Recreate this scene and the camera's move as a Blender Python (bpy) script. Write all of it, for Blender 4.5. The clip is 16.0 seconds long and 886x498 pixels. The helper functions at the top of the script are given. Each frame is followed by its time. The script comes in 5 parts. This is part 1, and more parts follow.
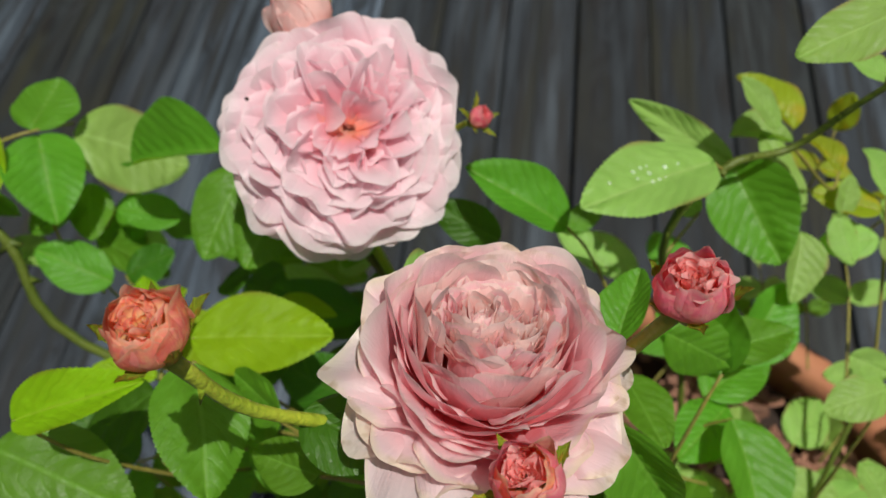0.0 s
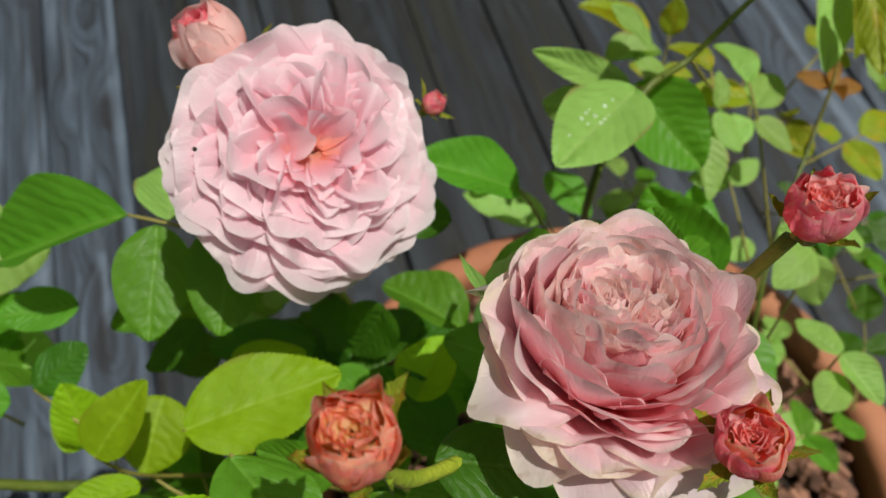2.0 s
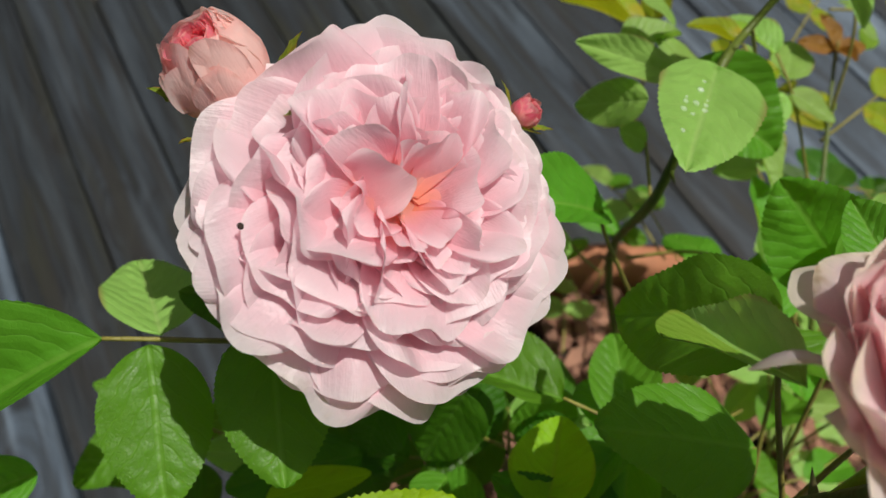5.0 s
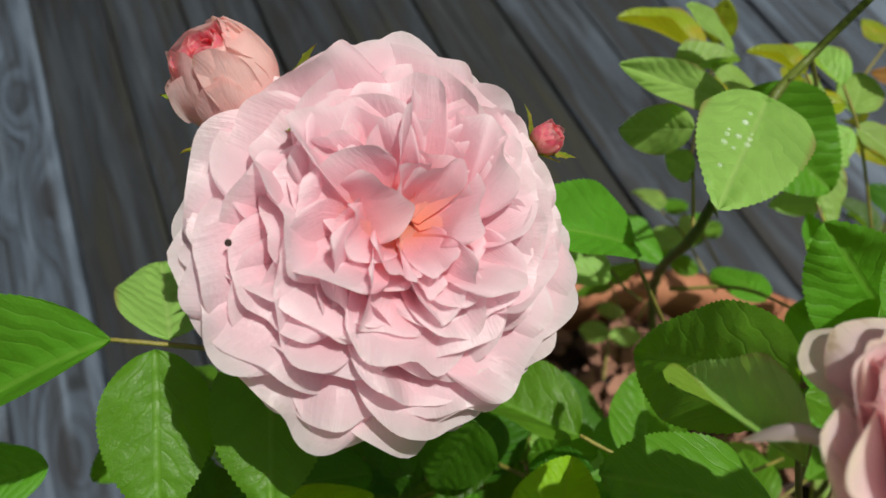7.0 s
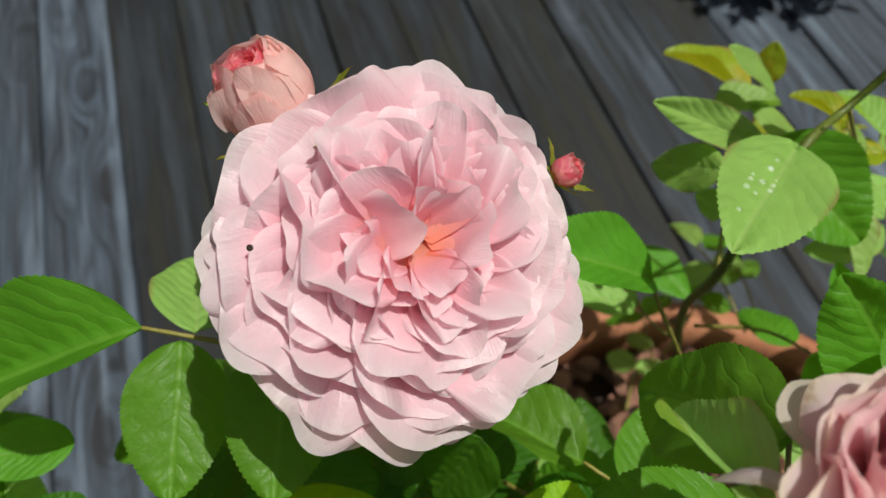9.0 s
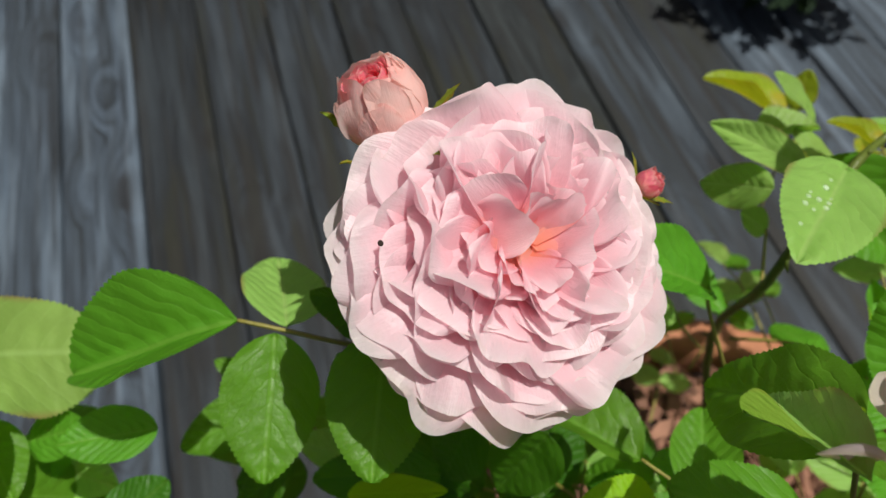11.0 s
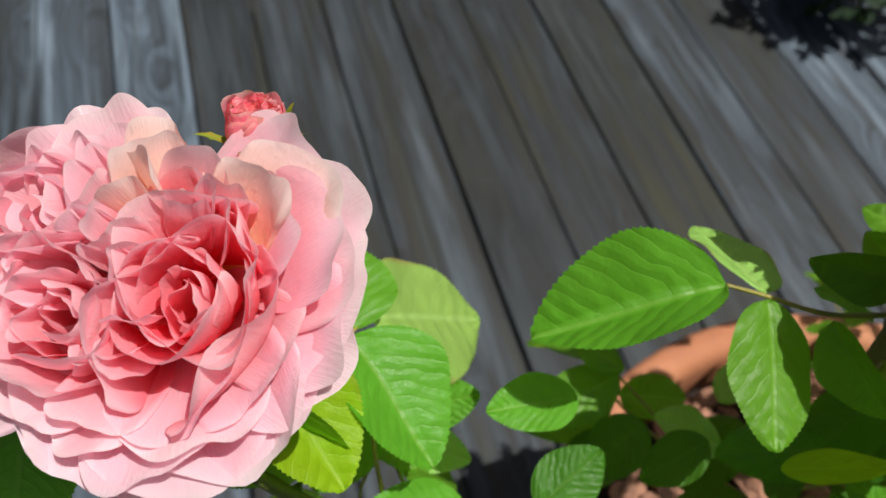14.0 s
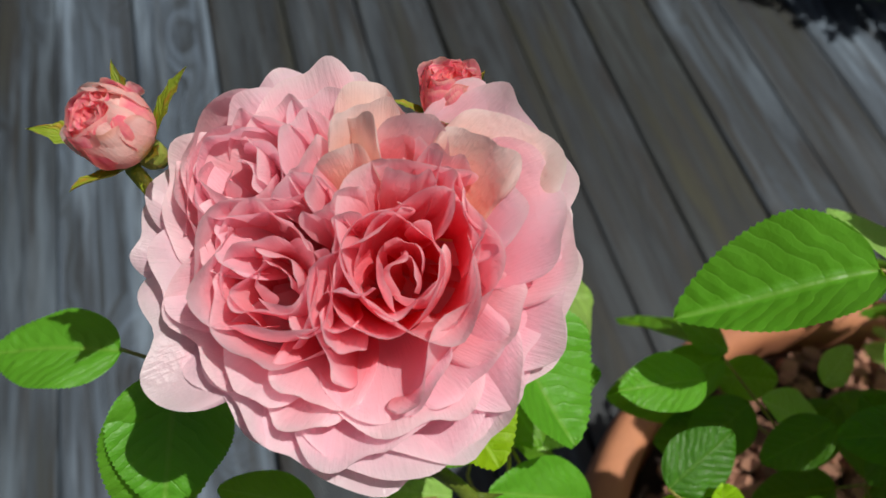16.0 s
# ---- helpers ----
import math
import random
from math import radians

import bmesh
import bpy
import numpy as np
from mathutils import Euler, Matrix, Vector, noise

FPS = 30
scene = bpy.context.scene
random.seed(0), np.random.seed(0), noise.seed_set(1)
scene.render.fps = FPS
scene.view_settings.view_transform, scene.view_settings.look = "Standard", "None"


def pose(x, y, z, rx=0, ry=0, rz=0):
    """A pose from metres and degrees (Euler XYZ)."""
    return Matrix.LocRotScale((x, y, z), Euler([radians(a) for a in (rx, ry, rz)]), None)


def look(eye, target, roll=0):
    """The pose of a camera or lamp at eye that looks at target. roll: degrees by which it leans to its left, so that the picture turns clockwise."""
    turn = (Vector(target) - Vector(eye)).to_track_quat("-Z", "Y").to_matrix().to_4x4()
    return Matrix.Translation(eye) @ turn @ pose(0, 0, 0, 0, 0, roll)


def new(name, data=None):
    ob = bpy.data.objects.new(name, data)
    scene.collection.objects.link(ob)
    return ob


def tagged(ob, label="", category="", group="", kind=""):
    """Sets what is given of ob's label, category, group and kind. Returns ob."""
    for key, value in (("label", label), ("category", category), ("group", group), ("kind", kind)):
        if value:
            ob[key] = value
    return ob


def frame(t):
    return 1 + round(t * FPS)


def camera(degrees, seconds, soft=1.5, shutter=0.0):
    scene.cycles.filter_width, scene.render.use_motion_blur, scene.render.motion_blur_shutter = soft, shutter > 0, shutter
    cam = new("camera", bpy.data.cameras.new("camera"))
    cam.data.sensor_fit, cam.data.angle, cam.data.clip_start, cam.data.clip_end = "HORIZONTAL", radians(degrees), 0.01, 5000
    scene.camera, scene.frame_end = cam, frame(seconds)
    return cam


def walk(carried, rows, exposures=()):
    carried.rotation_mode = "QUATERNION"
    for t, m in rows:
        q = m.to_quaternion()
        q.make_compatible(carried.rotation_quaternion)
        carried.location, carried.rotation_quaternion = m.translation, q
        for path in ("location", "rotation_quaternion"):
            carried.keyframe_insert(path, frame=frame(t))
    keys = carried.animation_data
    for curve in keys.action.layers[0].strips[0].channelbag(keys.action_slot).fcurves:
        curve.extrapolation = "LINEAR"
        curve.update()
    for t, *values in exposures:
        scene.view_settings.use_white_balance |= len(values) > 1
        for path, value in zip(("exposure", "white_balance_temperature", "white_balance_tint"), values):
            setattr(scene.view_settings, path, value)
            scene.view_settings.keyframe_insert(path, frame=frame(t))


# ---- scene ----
cam = camera(59.4, 16.0)
cam.data.dof.use_dof = True
cam.data.dof.focus_distance, cam.data.dof.aperture_fstop = 0.19, 16.0
METRES, EYE, TILT, LEAN, TURN = 0.5, 1.1276, -57.78, 8.36, 6.92
ROWS = [
    (0.0, 0.0, 0.0, 0.0, 0.0, 0.0, -0.0),
    (0.5, -0.0219, 0.0125, 0.0118, -4.23, -1.28, 4.22),
    (1.0, -0.0609, 0.0175, 0.0179, -8.61, -2.56, 8.71),
    (1.5, -0.1047, 0.0365, 0.0313, -12.79, -3.71, 12.95),
    (2.0, -0.1476, 0.0513, 0.0423, -16.53, -4.61, 16.68),
    (2.5, -0.1722, 0.0719, 0.0594, -19.84, -5.35, 19.92),
    (3.0, -0.1875, 0.1052, 0.0706, -22.61, -5.84, 22.65),
    (3.5, -0.2156, 0.143, 0.0851, -24.71, -6.16, 24.67),
    (4.0, -0.2253, 0.203, 0.096, -26.04, -6.14, 25.93),
    (4.5, -0.2158, 0.2375, 0.0946, -26.36, -5.76, 26.45),
    (7.0, -0.1753, 0.2483, 0.0865, -20.42, -2.34, 22.78),
    (7.5, -0.1656, 0.24, 0.0814, -19.23, -1.8, 21.58),
    (8.0, -0.1625, 0.2363, 0.0799, -18.0, -1.18, 20.3),
    (10.5, -0.1906, 0.2096, 0.092, -16.13, 0.99, 16.78),
    (11.0, -0.2287, 0.2093, 0.0925, -17.03, 1.12, 16.6),
    (11.5, -0.285, 0.2148, 0.101, -17.86, 1.39, 16.45),
    (12.0, -0.3573, 0.2303, 0.1211, -18.71, 1.3, 16.05),
    (12.5, -0.4327, 0.2601, 0.1337, -19.27, 1.48, 15.51),
    (13.0, -0.4847, 0.2844, 0.1437, -19.43, 1.31, 15.15),
    (13.5, -0.5267, 0.3094, 0.1533, -19.64, 0.95, 14.88),
    (14.0, -0.5503, 0.3321, 0.1621, -19.6, 0.5, 14.68),
    (14.5, -0.5754, 0.3436, 0.1671, -19.61, 0.11, 14.39),
    (15.0, -0.5955, 0.3534, 0.1746, -19.7, -0.26, 14.01),
    (15.5, -0.6136, 0.3688, 0.181, -19.85, -0.87, 13.47),
    (16.0, -0.6384, 0.3753, 0.1881, -20.0, -1.67, 13.15),
]
walk(cam, [(t, pose(0, 0, EYE, TILT, LEAN, TURN) @ pose(METRES * x, METRES * y, METRES * z, 90 + pitch, roll, yaw)) for t, x, y, z, yaw, pitch, roll in ROWS], exposures=((0.0, -0.26), (4.5, -0.26), (8.0, -0.27), (11.0, -0.15), (12.0, 0.06), (12.5, 0.34), (13.2, 0.38), (14.5, 0.10), (16.0, -0.06)))

# ---- world, sun, exposure ----
SUN_TO = Vector((0.33, -0.14, 0.93)).normalized()      # towards the sun
world = bpy.data.worlds.new("sky")
scene.world = world
world.use_nodes = True
wn = world.node_tree.nodes
sky = wn.new("ShaderNodeTexSky")
sky.sky_type = "NISHITA"
sky.sun_disc = False
sky.sun_elevation = math.asin(SUN_TO.z)
sky.sun_rotation = math.atan2(SUN_TO.x, SUN_TO.y)
sky.air_density, sky.dust_density, sky.ozone_density = 0.7, 6.0, 0.5
world.node_tree.links.new(sky.outputs[0], wn["Background"].inputs[0])
wn["Background"].inputs[1].default_value = 0.032
lamp = bpy.data.lights.new("sun", "SUN")
lamp.energy, lamp.angle, lamp.color = 4.5, radians(0.55), (1.0, 0.955, 0.89)
sun = new("sun", lamp)
sun.matrix_world = look(SUN_TO * 6, (0, 0, 0))

# ---- materials ----
def material(name):
    m = bpy.data.materials.new(name)
    m.use_nodes = True
    t = m.node_tree
    return m, t, t.nodes["Principled BSDF"], t.nodes["Material Output"]


def node(t, kind, **inputs):
    n = t.nodes.new(kind)
    for k, v in inputs.items():
        n.inputs[k.replace("_", " ")].default_value = v
    return n


def link(t, a, b):
    t.links.new(a, b)


def maths(t, op, a, b=None, c=None, clamp=False):
    n = t.nodes.new("ShaderNodeMath")
    n.operation, n.use_clamp = op, clamp
    for i, v in enumerate((a, b, c)):
        if v is None:
            continue
        if isinstance(v, (int, float)):
            n.inputs[i].default_value = v
        else:
            link(t, v, n.inputs[i])
    return n.outputs[0]


def mix(t, fac, a, b, mode="MIX"):
    n = t.nodes.new("ShaderNodeMix")
    n.data_type, n.blend_type = "RGBA", mode
    n.clamp_factor = True
    for i, v in ((0, fac), (6, a), (7, b)):
        if isinstance(v, (int, float)):
            n.inputs[i].default_value = v
        elif isinstance(v, tuple):
            n.inputs[i].default_value = (*v, 1)
        else:
            link(t, v, n.inputs[i])
    return n.outputs[2]


def ramp(t, fac, stops):
    n = t.nodes.new("ShaderNodeValToRGB")
    e = n.color_ramp.elements
    while len(e) < len(stops):
        e.new(0.5)
    for i, (p, c) in enumerate(stops):
        e[i].position, e[i].color = p, (*c, 1) if isinstance(c, tuple) else (c, c, c, 1)
    link(t, fac, n.inputs[0])
    return n.outputs[0]


def tex(t, kind, vector=None, **inputs):
    n = node(t, "ShaderNodeTex" + kind, **inputs)
    if vector is not None:
        link(t, vector, n.inputs["Vector"])
    return n


def mapped(t, vector, scale):
    n = t.nodes.new("ShaderNodeMapping")
    n.inputs["Scale"].default_value = scale
    link(t, vector, n.inputs["Vector"])
    return n.outputs[0]


def bump(t, bsdf, height, strength, distance):
    n = node(t, "ShaderNodeBump", Strength=strength, Distance=distance)
    link(t, height, n.inputs["Height"])
    link(t, n.outputs[0], bsdf.inputs["Normal"])
    return n.outputs[0]


def thin(t, bsdf, out, colour, amount, normal=None):
    """Lets part of the light through a thin sheet."""
    tr = t.nodes.new("ShaderNodeBsdfTranslucent")
    link(t, colour, tr.inputs["Color"])
    if normal is not None:
        link(t, normal, tr.inputs["Normal"])
    ms = t.nodes.new("ShaderNodeMixShader")
    ms.inputs[0].default_value = amount
    link(t, bsdf.outputs[0], ms.inputs[1])
    link(t, tr.outputs[0], ms.inputs[2])
    link(t, ms.outputs[0], out.inputs["Surface"])


def petal_material(name, claw, body, tip, margin, worn, through_col, clear=0.3, fine_scale=90.0, patchy=0.35):
    """Petal: deep at the claw, paler to the tip, faint veins fanning out, a worn margin. UV: x across, y along."""
    m, t, b, out = material(name)
    uv = t.nodes.new("ShaderNodeTexCoord").outputs["UV"]
    s = t.nodes.new("ShaderNodeSeparateXYZ")
    link(t, uv, s.inputs[0])
    x, y = s.outputs[0], s.outputs[1]
    ob = t.nodes.new("ShaderNodeTexCoord").outputs["Object"]
    patch = tex(t, "Noise", ob, Scale=fine_scale, Detail=3.0).outputs["Fac"]
    shifted = maths(t, "ADD", y, maths(t, "MULTIPLY", maths(t, "SUBTRACT", patch, 0.5), patchy))
    col = ramp(t, shifted, [(0.0, claw), (0.50, body), (0.93, tip), (1.0, tip)])
    veins = tex(t, "Noise", mapped(t, uv, (34.0, 2.2, 1.0)), Scale=1.0, Detail=3.0).outputs["Fac"]
    col = mix(t, maths(t, "MULTIPLY", maths(t, "SUBTRACT", veins, 0.45, clamp=True), 0.22), col, mix(t, 0.5, col, body, "MULTIPLY"))
    side = maths(t, "ABSOLUTE", maths(t, "SUBTRACT", maths(t, "MULTIPLY", x, 2.0), 1.0))
    far = maths(t, "MAXIMUM", maths(t, "MULTIPLY", side, maths(t, "SMOOTH_MIN", maths(t, "MULTIPLY", y, 1.6), 1.0, 0.2)), y)
    edge = ramp(t, maths(t, "ADD", far, maths(t, "MULTIPLY", maths(t, "SUBTRACT", patch, 0.5), 0.12)), [(0.93, 0.0), (1.0, 1.0)])
    col = mix(t, maths(t, "MULTIPLY", edge, 0.75), col, margin)
    blot = ramp(t, tex(t, "Noise", ob, Scale=160.0, Detail=2.0).outputs["Fac"], [(0.56, 0.0), (0.66, 1.0)])
    col = mix(t, maths(t, "MULTIPLY", maths(t, "MULTIPLY", edge, blot), worn), col, (0.46, 0.30, 0.10))
    rnd = t.nodes.new("ShaderNodeObjectInfo").outputs["Random"]
    hsv = node(t, "ShaderNodeHueSaturation")
    link(t, maths(t, "ADD", maths(t, "MULTIPLY", rnd, 0.3), 0.85), hsv.inputs["Saturation"])
    link(t, col, hsv.inputs["Color"])
    col = hsv.outputs[0]
    link(t, col, b.inputs["Base Color"])
    b.inputs["Roughness"].default_value = 0.31
    b.inputs["Specular IOR Level"].default_value = 0.28
    fine = tex(t, "Noise", mapped(t, uv, (60.0, 6.0, 1.0)), Scale=1.0, Detail=2.0).outputs["Fac"]
    nrm = bump(t, b, maths(t, "ADD", maths(t, "ADD", fine, tex(t, "Noise", ob, Scale=500.0, Detail=2.0).outputs["Fac"]), maths(t, "MULTIPLY", patch, 2.0)), 0.30, 0.0007)
    thin(t, b, out, mix(t, 1.0, col, through_col, "MULTIPLY"), clear, nrm)
    return m


def leaf_material(name, top, vein, through_col, gloss=0.38, margin=None, clear=0.32, blotch=None):
    """Leaf: paler midrib and side veins, slight mottling, a serrated leaf's dull shine. UV: x across, y along."""
    m, t, b, out = material(name)
    uv = t.nodes.new("ShaderNodeTexCoord").outputs["UV"]
    s = t.nodes.new("ShaderNodeSeparateXYZ")
    link(t, uv, s.inputs[0])
    x, y = s.outputs[0], s.outputs[1]
    side = maths(t, "ABSOLUTE", maths(t, "SUBTRACT", x, 0.5))
    ob = t.nodes.new("ShaderNodeTexCoord").outputs["Object"]
    rib = ramp(t, side, [(0.0, 1.0), (0.022, 0.55), (0.035, 0.0)])
    fan = maths(t, "SUBTRACT", y, maths(t, "MULTIPLY", maths(t, "POWER", side, 1.25), 0.95))
    rnd = t.nodes.new("ShaderNodeObjectInfo").outputs["Random"]
    stray = tex(t, "Noise", mapped(t, uv, (3.5, 5.0, 1.0)), Scale=1.0, Detail=2.0).outputs["Fac"]
    fan = maths(t, "ADD", fan, maths(t, "MULTIPLY", maths(t, "SUBTRACT", stray, 0.5), 0.16))
    count = maths(t, "ADD", maths(t, "MULTIPLY", rnd, 3.0), 6.0)
    wav = maths(t, "ABSOLUTE", maths(t, "SUBTRACT", maths(t, "FRACT", maths(t, "ADD", maths(t, "MULTIPLY", fan, count), 0.3)), 0.5))
    lat = ramp(t, wav, [(0.0, 0.55), (0.05, 0.18), (0.10, 0.0)])
    net = tex(t, "Voronoi", mapped(t, uv, (26.0, 40.0, 1.0)), Scale=1.0)
    net.feature = "DISTANCE_TO_EDGE"
    mesh_veins = ramp(t, net.outputs["Distance"], [(0.0, 0.5), (0.07, 0.0)])
    vein_mask = maths(t, "MAXIMUM", rib, maths(t, "MAXIMUM", maths(t, "MULTIPLY", lat, 0.7), maths(t, "MULTIPLY", mesh_veins, 0.30)))
    mott = tex(t, "Noise", mapped(t, uv, (3.0, 4.5, 1.0)), Scale=1.0, Detail=5.0).outputs["Fac"]
    hsv = node(t, "ShaderNodeHueSaturation", Color=(*top, 1))
    link(t, maths(t, "ADD", maths(t, "MULTIPLY", rnd, 0.025), 0.4875), hsv.inputs["Hue"])
    link(t, maths(t, "ADD", maths(t, "MULTIPLY", maths(t, "ADD", rnd, mott), 0.42), 0.58), hsv.inputs["Value"])
    col = hsv.outputs[0]
    if blotch:
        spot = ramp(t, tex(t, "Noise", mapped(t, uv, (1.6, 1.2, 1.0)), Scale=1.3, Detail=2.0).outputs["Fac"], [(0.5, 0.0), (0.62, 1.0)])
        col = mix(t, maths(t, "MULTIPLY", spot, 0.85), col, blotch)
    col = mix(t, maths(t, "MULTIPLY", vein_mask, 0.75), col, vein)
    if margin:
        col = mix(t, ramp(t, side, [(0.43, 0.0), (0.5, 0.8)]), col, margin)
    link(t, col, b.inputs["Base Color"])
    link(t, maths(t, "ADD", maths(t, "MULTIPLY", mott, 0.25), gloss - 0.1), b.inputs["Roughness"])
    b.inputs["Specular IOR Level"].default_value = 0.42
    quilt = ramp(t, wav, [(0.0, 0.0), (0.5, 1.0)])
    relief = maths(t, "ADD", maths(t, "SUBTRACT", maths(t, "MULTIPLY", mott, 1.6), maths(t, "MULTIPLY", vein_mask, 0.35)), maths(t, "MULTIPLY", quilt, 0.28))
    nrm = bump(t, b, relief, 0.6, 0.0013)
    thin(t, b, out, mix(t, 0.70, col, through_col), clear, nrm)
    return m


def bark_material(name, a, c, scale, rough=0.55):
    m, t, b, out = material(name)
    ob = t.nodes.new("ShaderNodeTexCoord").outputs["Object"]
    n1 = tex(t, "Noise", ob, Scale=scale, Detail=5.0).outputs["Fac"]
    n2 = tex(t, "Noise", ob, Scale=scale * 7, Detail=3.0).outputs["Fac"]
    geo = t.nodes.new("ShaderNodeNewGeometry").outputs["Random Per Island"]
    f = maths(t, "ADD", maths(t, "MULTIPLY", n1, 0.7), maths(t, "MULTIPLY", geo, 0.35))
    link(t, ramp(t, f, [(0.25, a), (0.75, c)]), b.inputs["Base Color"])
    b.inputs["Roughness"].default_value = rough
    bump(t, b, maths(t, "ADD", n2, n1), 0.4, 0.002)
    return m


ROSE_PALE = petal_material("petal_pale_pink", (0.995, 0.50, 0.36), (0.995, 0.66, 0.725), (0.99, 0.86, 0.90), (0.99, 0.95, 0.955), 0.10, (0.998, 0.89, 0.905), 0.57)
ROSE_MID = petal_material("petal_soft_pink", (0.995, 0.33, 0.30), (0.995, 0.52, 0.565), (0.99, 0.79, 0.815), (0.99, 0.95, 0.87), 0.25, (0.998, 0.86, 0.87), 0.53)
ROSE_GUARD = petal_material("petal_cream_edged", (0.995, 0.46, 0.40), (0.995, 0.68, 0.72), (0.99, 0.83, 0.85), (0.99, 0.94, 0.72), 0.55, (0.998, 0.91, 0.92), 0.56)
ROSE_HEART = petal_material("petal_apricot_heart", (0.995, 0.42, 0.32), (0.995, 0.66, 0.62), (0.99, 0.88, 0.855), (0.99, 0.95, 0.90), 0.08, (0.998, 0.91, 0.88), 0.58)
ROSE_DEEP = petal_material("petal_warm_pink", (0.995, 0.15, 0.17), (0.995, 0.41, 0.48), (0.99, 0.73, 0.79), (0.99, 0.87, 0.89), 0.04, (0.998, 0.84, 0.865), 0.56)
ROSE_RED = petal_material("petal_deep_rose", (0.99, 0.06, 0.085), (0.99, 0.28, 0.35), (0.99, 0.66, 0.72), (0.99, 0.88, 0.90), 0.04, (0.998, 0.78, 0.81), 0.55)
ROSE_BLUSH = petal_material("petal_rose_blush", (0.995, 0.40, 0.39), (0.99, 0.57, 0.66), (0.97, 0.745, 0.82), (0.97, 0.84, 0.88), 0.04, (0.998, 0.88, 0.915), 0.57)
ROSE_PEACH = petal_material("petal_peach", (0.995, 0.74, 0.24), (0.995, 0.72, 0.54), (0.99, 0.80, 0.75), (0.99, 0.89, 0.86), 0.04, (0.998, 0.89, 0.82), 0.40)
BUD_RUST = petal_material("bud_petal_rust", (0.99, 0.84, 0.40), (0.99, 0.70, 0.38), (0.97, 0.40, 0.32), (0.99, 0.83, 0.58), 0.4, (1.0, 0.80, 0.60), 0.58, 420.0, 1.5)
BUD_CORAL = petal_material("bud_petal_coral", (0.99, 0.70, 0.42), (0.98, 0.54, 0.50), (0.95, 0.32, 0.42), (0.98, 0.76, 0.66), 0.35, (1.0, 0.70, 0.72), 0.58, 420.0, 1.4)
BUD_HEART = petal_material("bud_petal_rose_heart", (0.95, 0.44, 0.28), (0.96, 0.42, 0.40), (0.96, 0.58, 0.56), (0.98, 0.80, 0.70), 0.4, (1.0, 0.68, 0.64), 0.55, 420.0, 1.3)
BUD_CREAM = petal_material("bud_petal_cream", (0.98, 0.86, 0.62), (1.0, 0.77, 0.72), (1.0, 0.85, 0.81), (0.98, 0.66, 0.62), 0.4, (1.0, 0.93, 0.91), 0.62, 120.0, 0.9)
def water_material():
    m, t, b, out = material("water_drop")
    b.inputs["Roughness"].default_value = 0.02
    b.inputs["Base Color"].default_value = (0.9, 0.95, 0.95, 1)
    b.inputs["IOR"].default_value = 1.33
    b.inputs["Specular IOR Level"].default_value = 1.0
    b.inputs["Alpha"].default_value = 0.25
    return m


WATER = water_material()
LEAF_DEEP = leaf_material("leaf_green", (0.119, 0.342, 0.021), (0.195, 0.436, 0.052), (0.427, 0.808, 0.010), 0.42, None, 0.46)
# darker copy of the green leaf; its colour holds shade between inner leaves
LEAF_DARK_SHADED = leaf_material("leaf_dark_green_shaded", (0.052, 0.168, 0.009), (0.095, 0.230, 0.026), (0.245, 0.500, 0.005), 0.42, None, 0.44)
LEAF_YOUNG = leaf_material("leaf_bright_green", (0.330, 0.600, 0.008), (0.400, 0.640, 0.040), (0.80, 1.0, 0.006), 0.50, (0.30, 0.30, 0.03), 0.55)
LEAF_PALE = leaf_material("leaf_pale_green", (0.320, 0.560, 0.120), (0.410, 0.630, 0.180), (0.560, 0.930, 0.070), 0.42, (0.334, 0.177, 0.083), 0.42)
LEAF_YELLOW = leaf_material("leaf_yellowing", (0.298, 0.408, 0.013), (0.414, 0.444, 0.055), (0.622, 0.647, 0.009), 0.42, (0.348, 0.158, 0.027), 0.42, (0.497, 0.389, 0.009))
LEAF_RED = leaf_material("leaf_young_red", (0.311, 0.141, 0.018), (0.370, 0.222, 0.030), (0.518, 0.252, 0.022), 0.42, (0.333, 0.074, 0.030))
# the far shrub's shade is painted in: leaf colours darkened throughout
LEAF_FAR_SHADED = leaf_material("leaf_far_shrub_shaded", (0.014, 0.040, 0.016), (0.020, 0.05, 0.018), (0.05, 0.09, 0.016), 0.72)
STEM = bark_material("stem_green", (0.200, 0.330, 0.018), (0.400, 0.480, 0.040), 60.0, 0.40)
STEM_DARK = bark_material("stem_dark_green", (0.056, 0.096, 0.010), (0.120, 0.160, 0.020), 60.0, 0.45)
STALK = bark_material("stalk_olive", (0.176, 0.160, 0.028), (0.320, 0.288, 0.064), 80.0, 0.5)
SEPAL = bark_material("calyx_green", (0.120, 0.216, 0.016), (0.288, 0.320, 0.064), 110.0, 0.5)
SEPAL_TIP = leaf_material("sepal_green_to_rust", (0.24, 0.34, 0.02), (0.34, 0.36, 0.06), (0.50, 0.45, 0.02), 0.45, (0.50, 0.15, 0.03), 0.25, (0.52, 0.22, 0.02))
WOODY = bark_material("cane_brown", (0.080, 0.088, 0.024), (0.160, 0.120, 0.048), 40.0, 0.7)
BARK = bark_material("bark_chip", (0.060, 0.028, 0.016), (0.400, 0.200, 0.130), 45.0, 0.85)
SOIL = bark_material("soil", (0.013, 0.008, 0.006), (0.040, 0.024, 0.016), 60.0, 0.95)
EARTH = bark_material("earth", (0.02, 0.02, 0.016), (0.07, 0.06, 0.045), 4.0, 0.95)


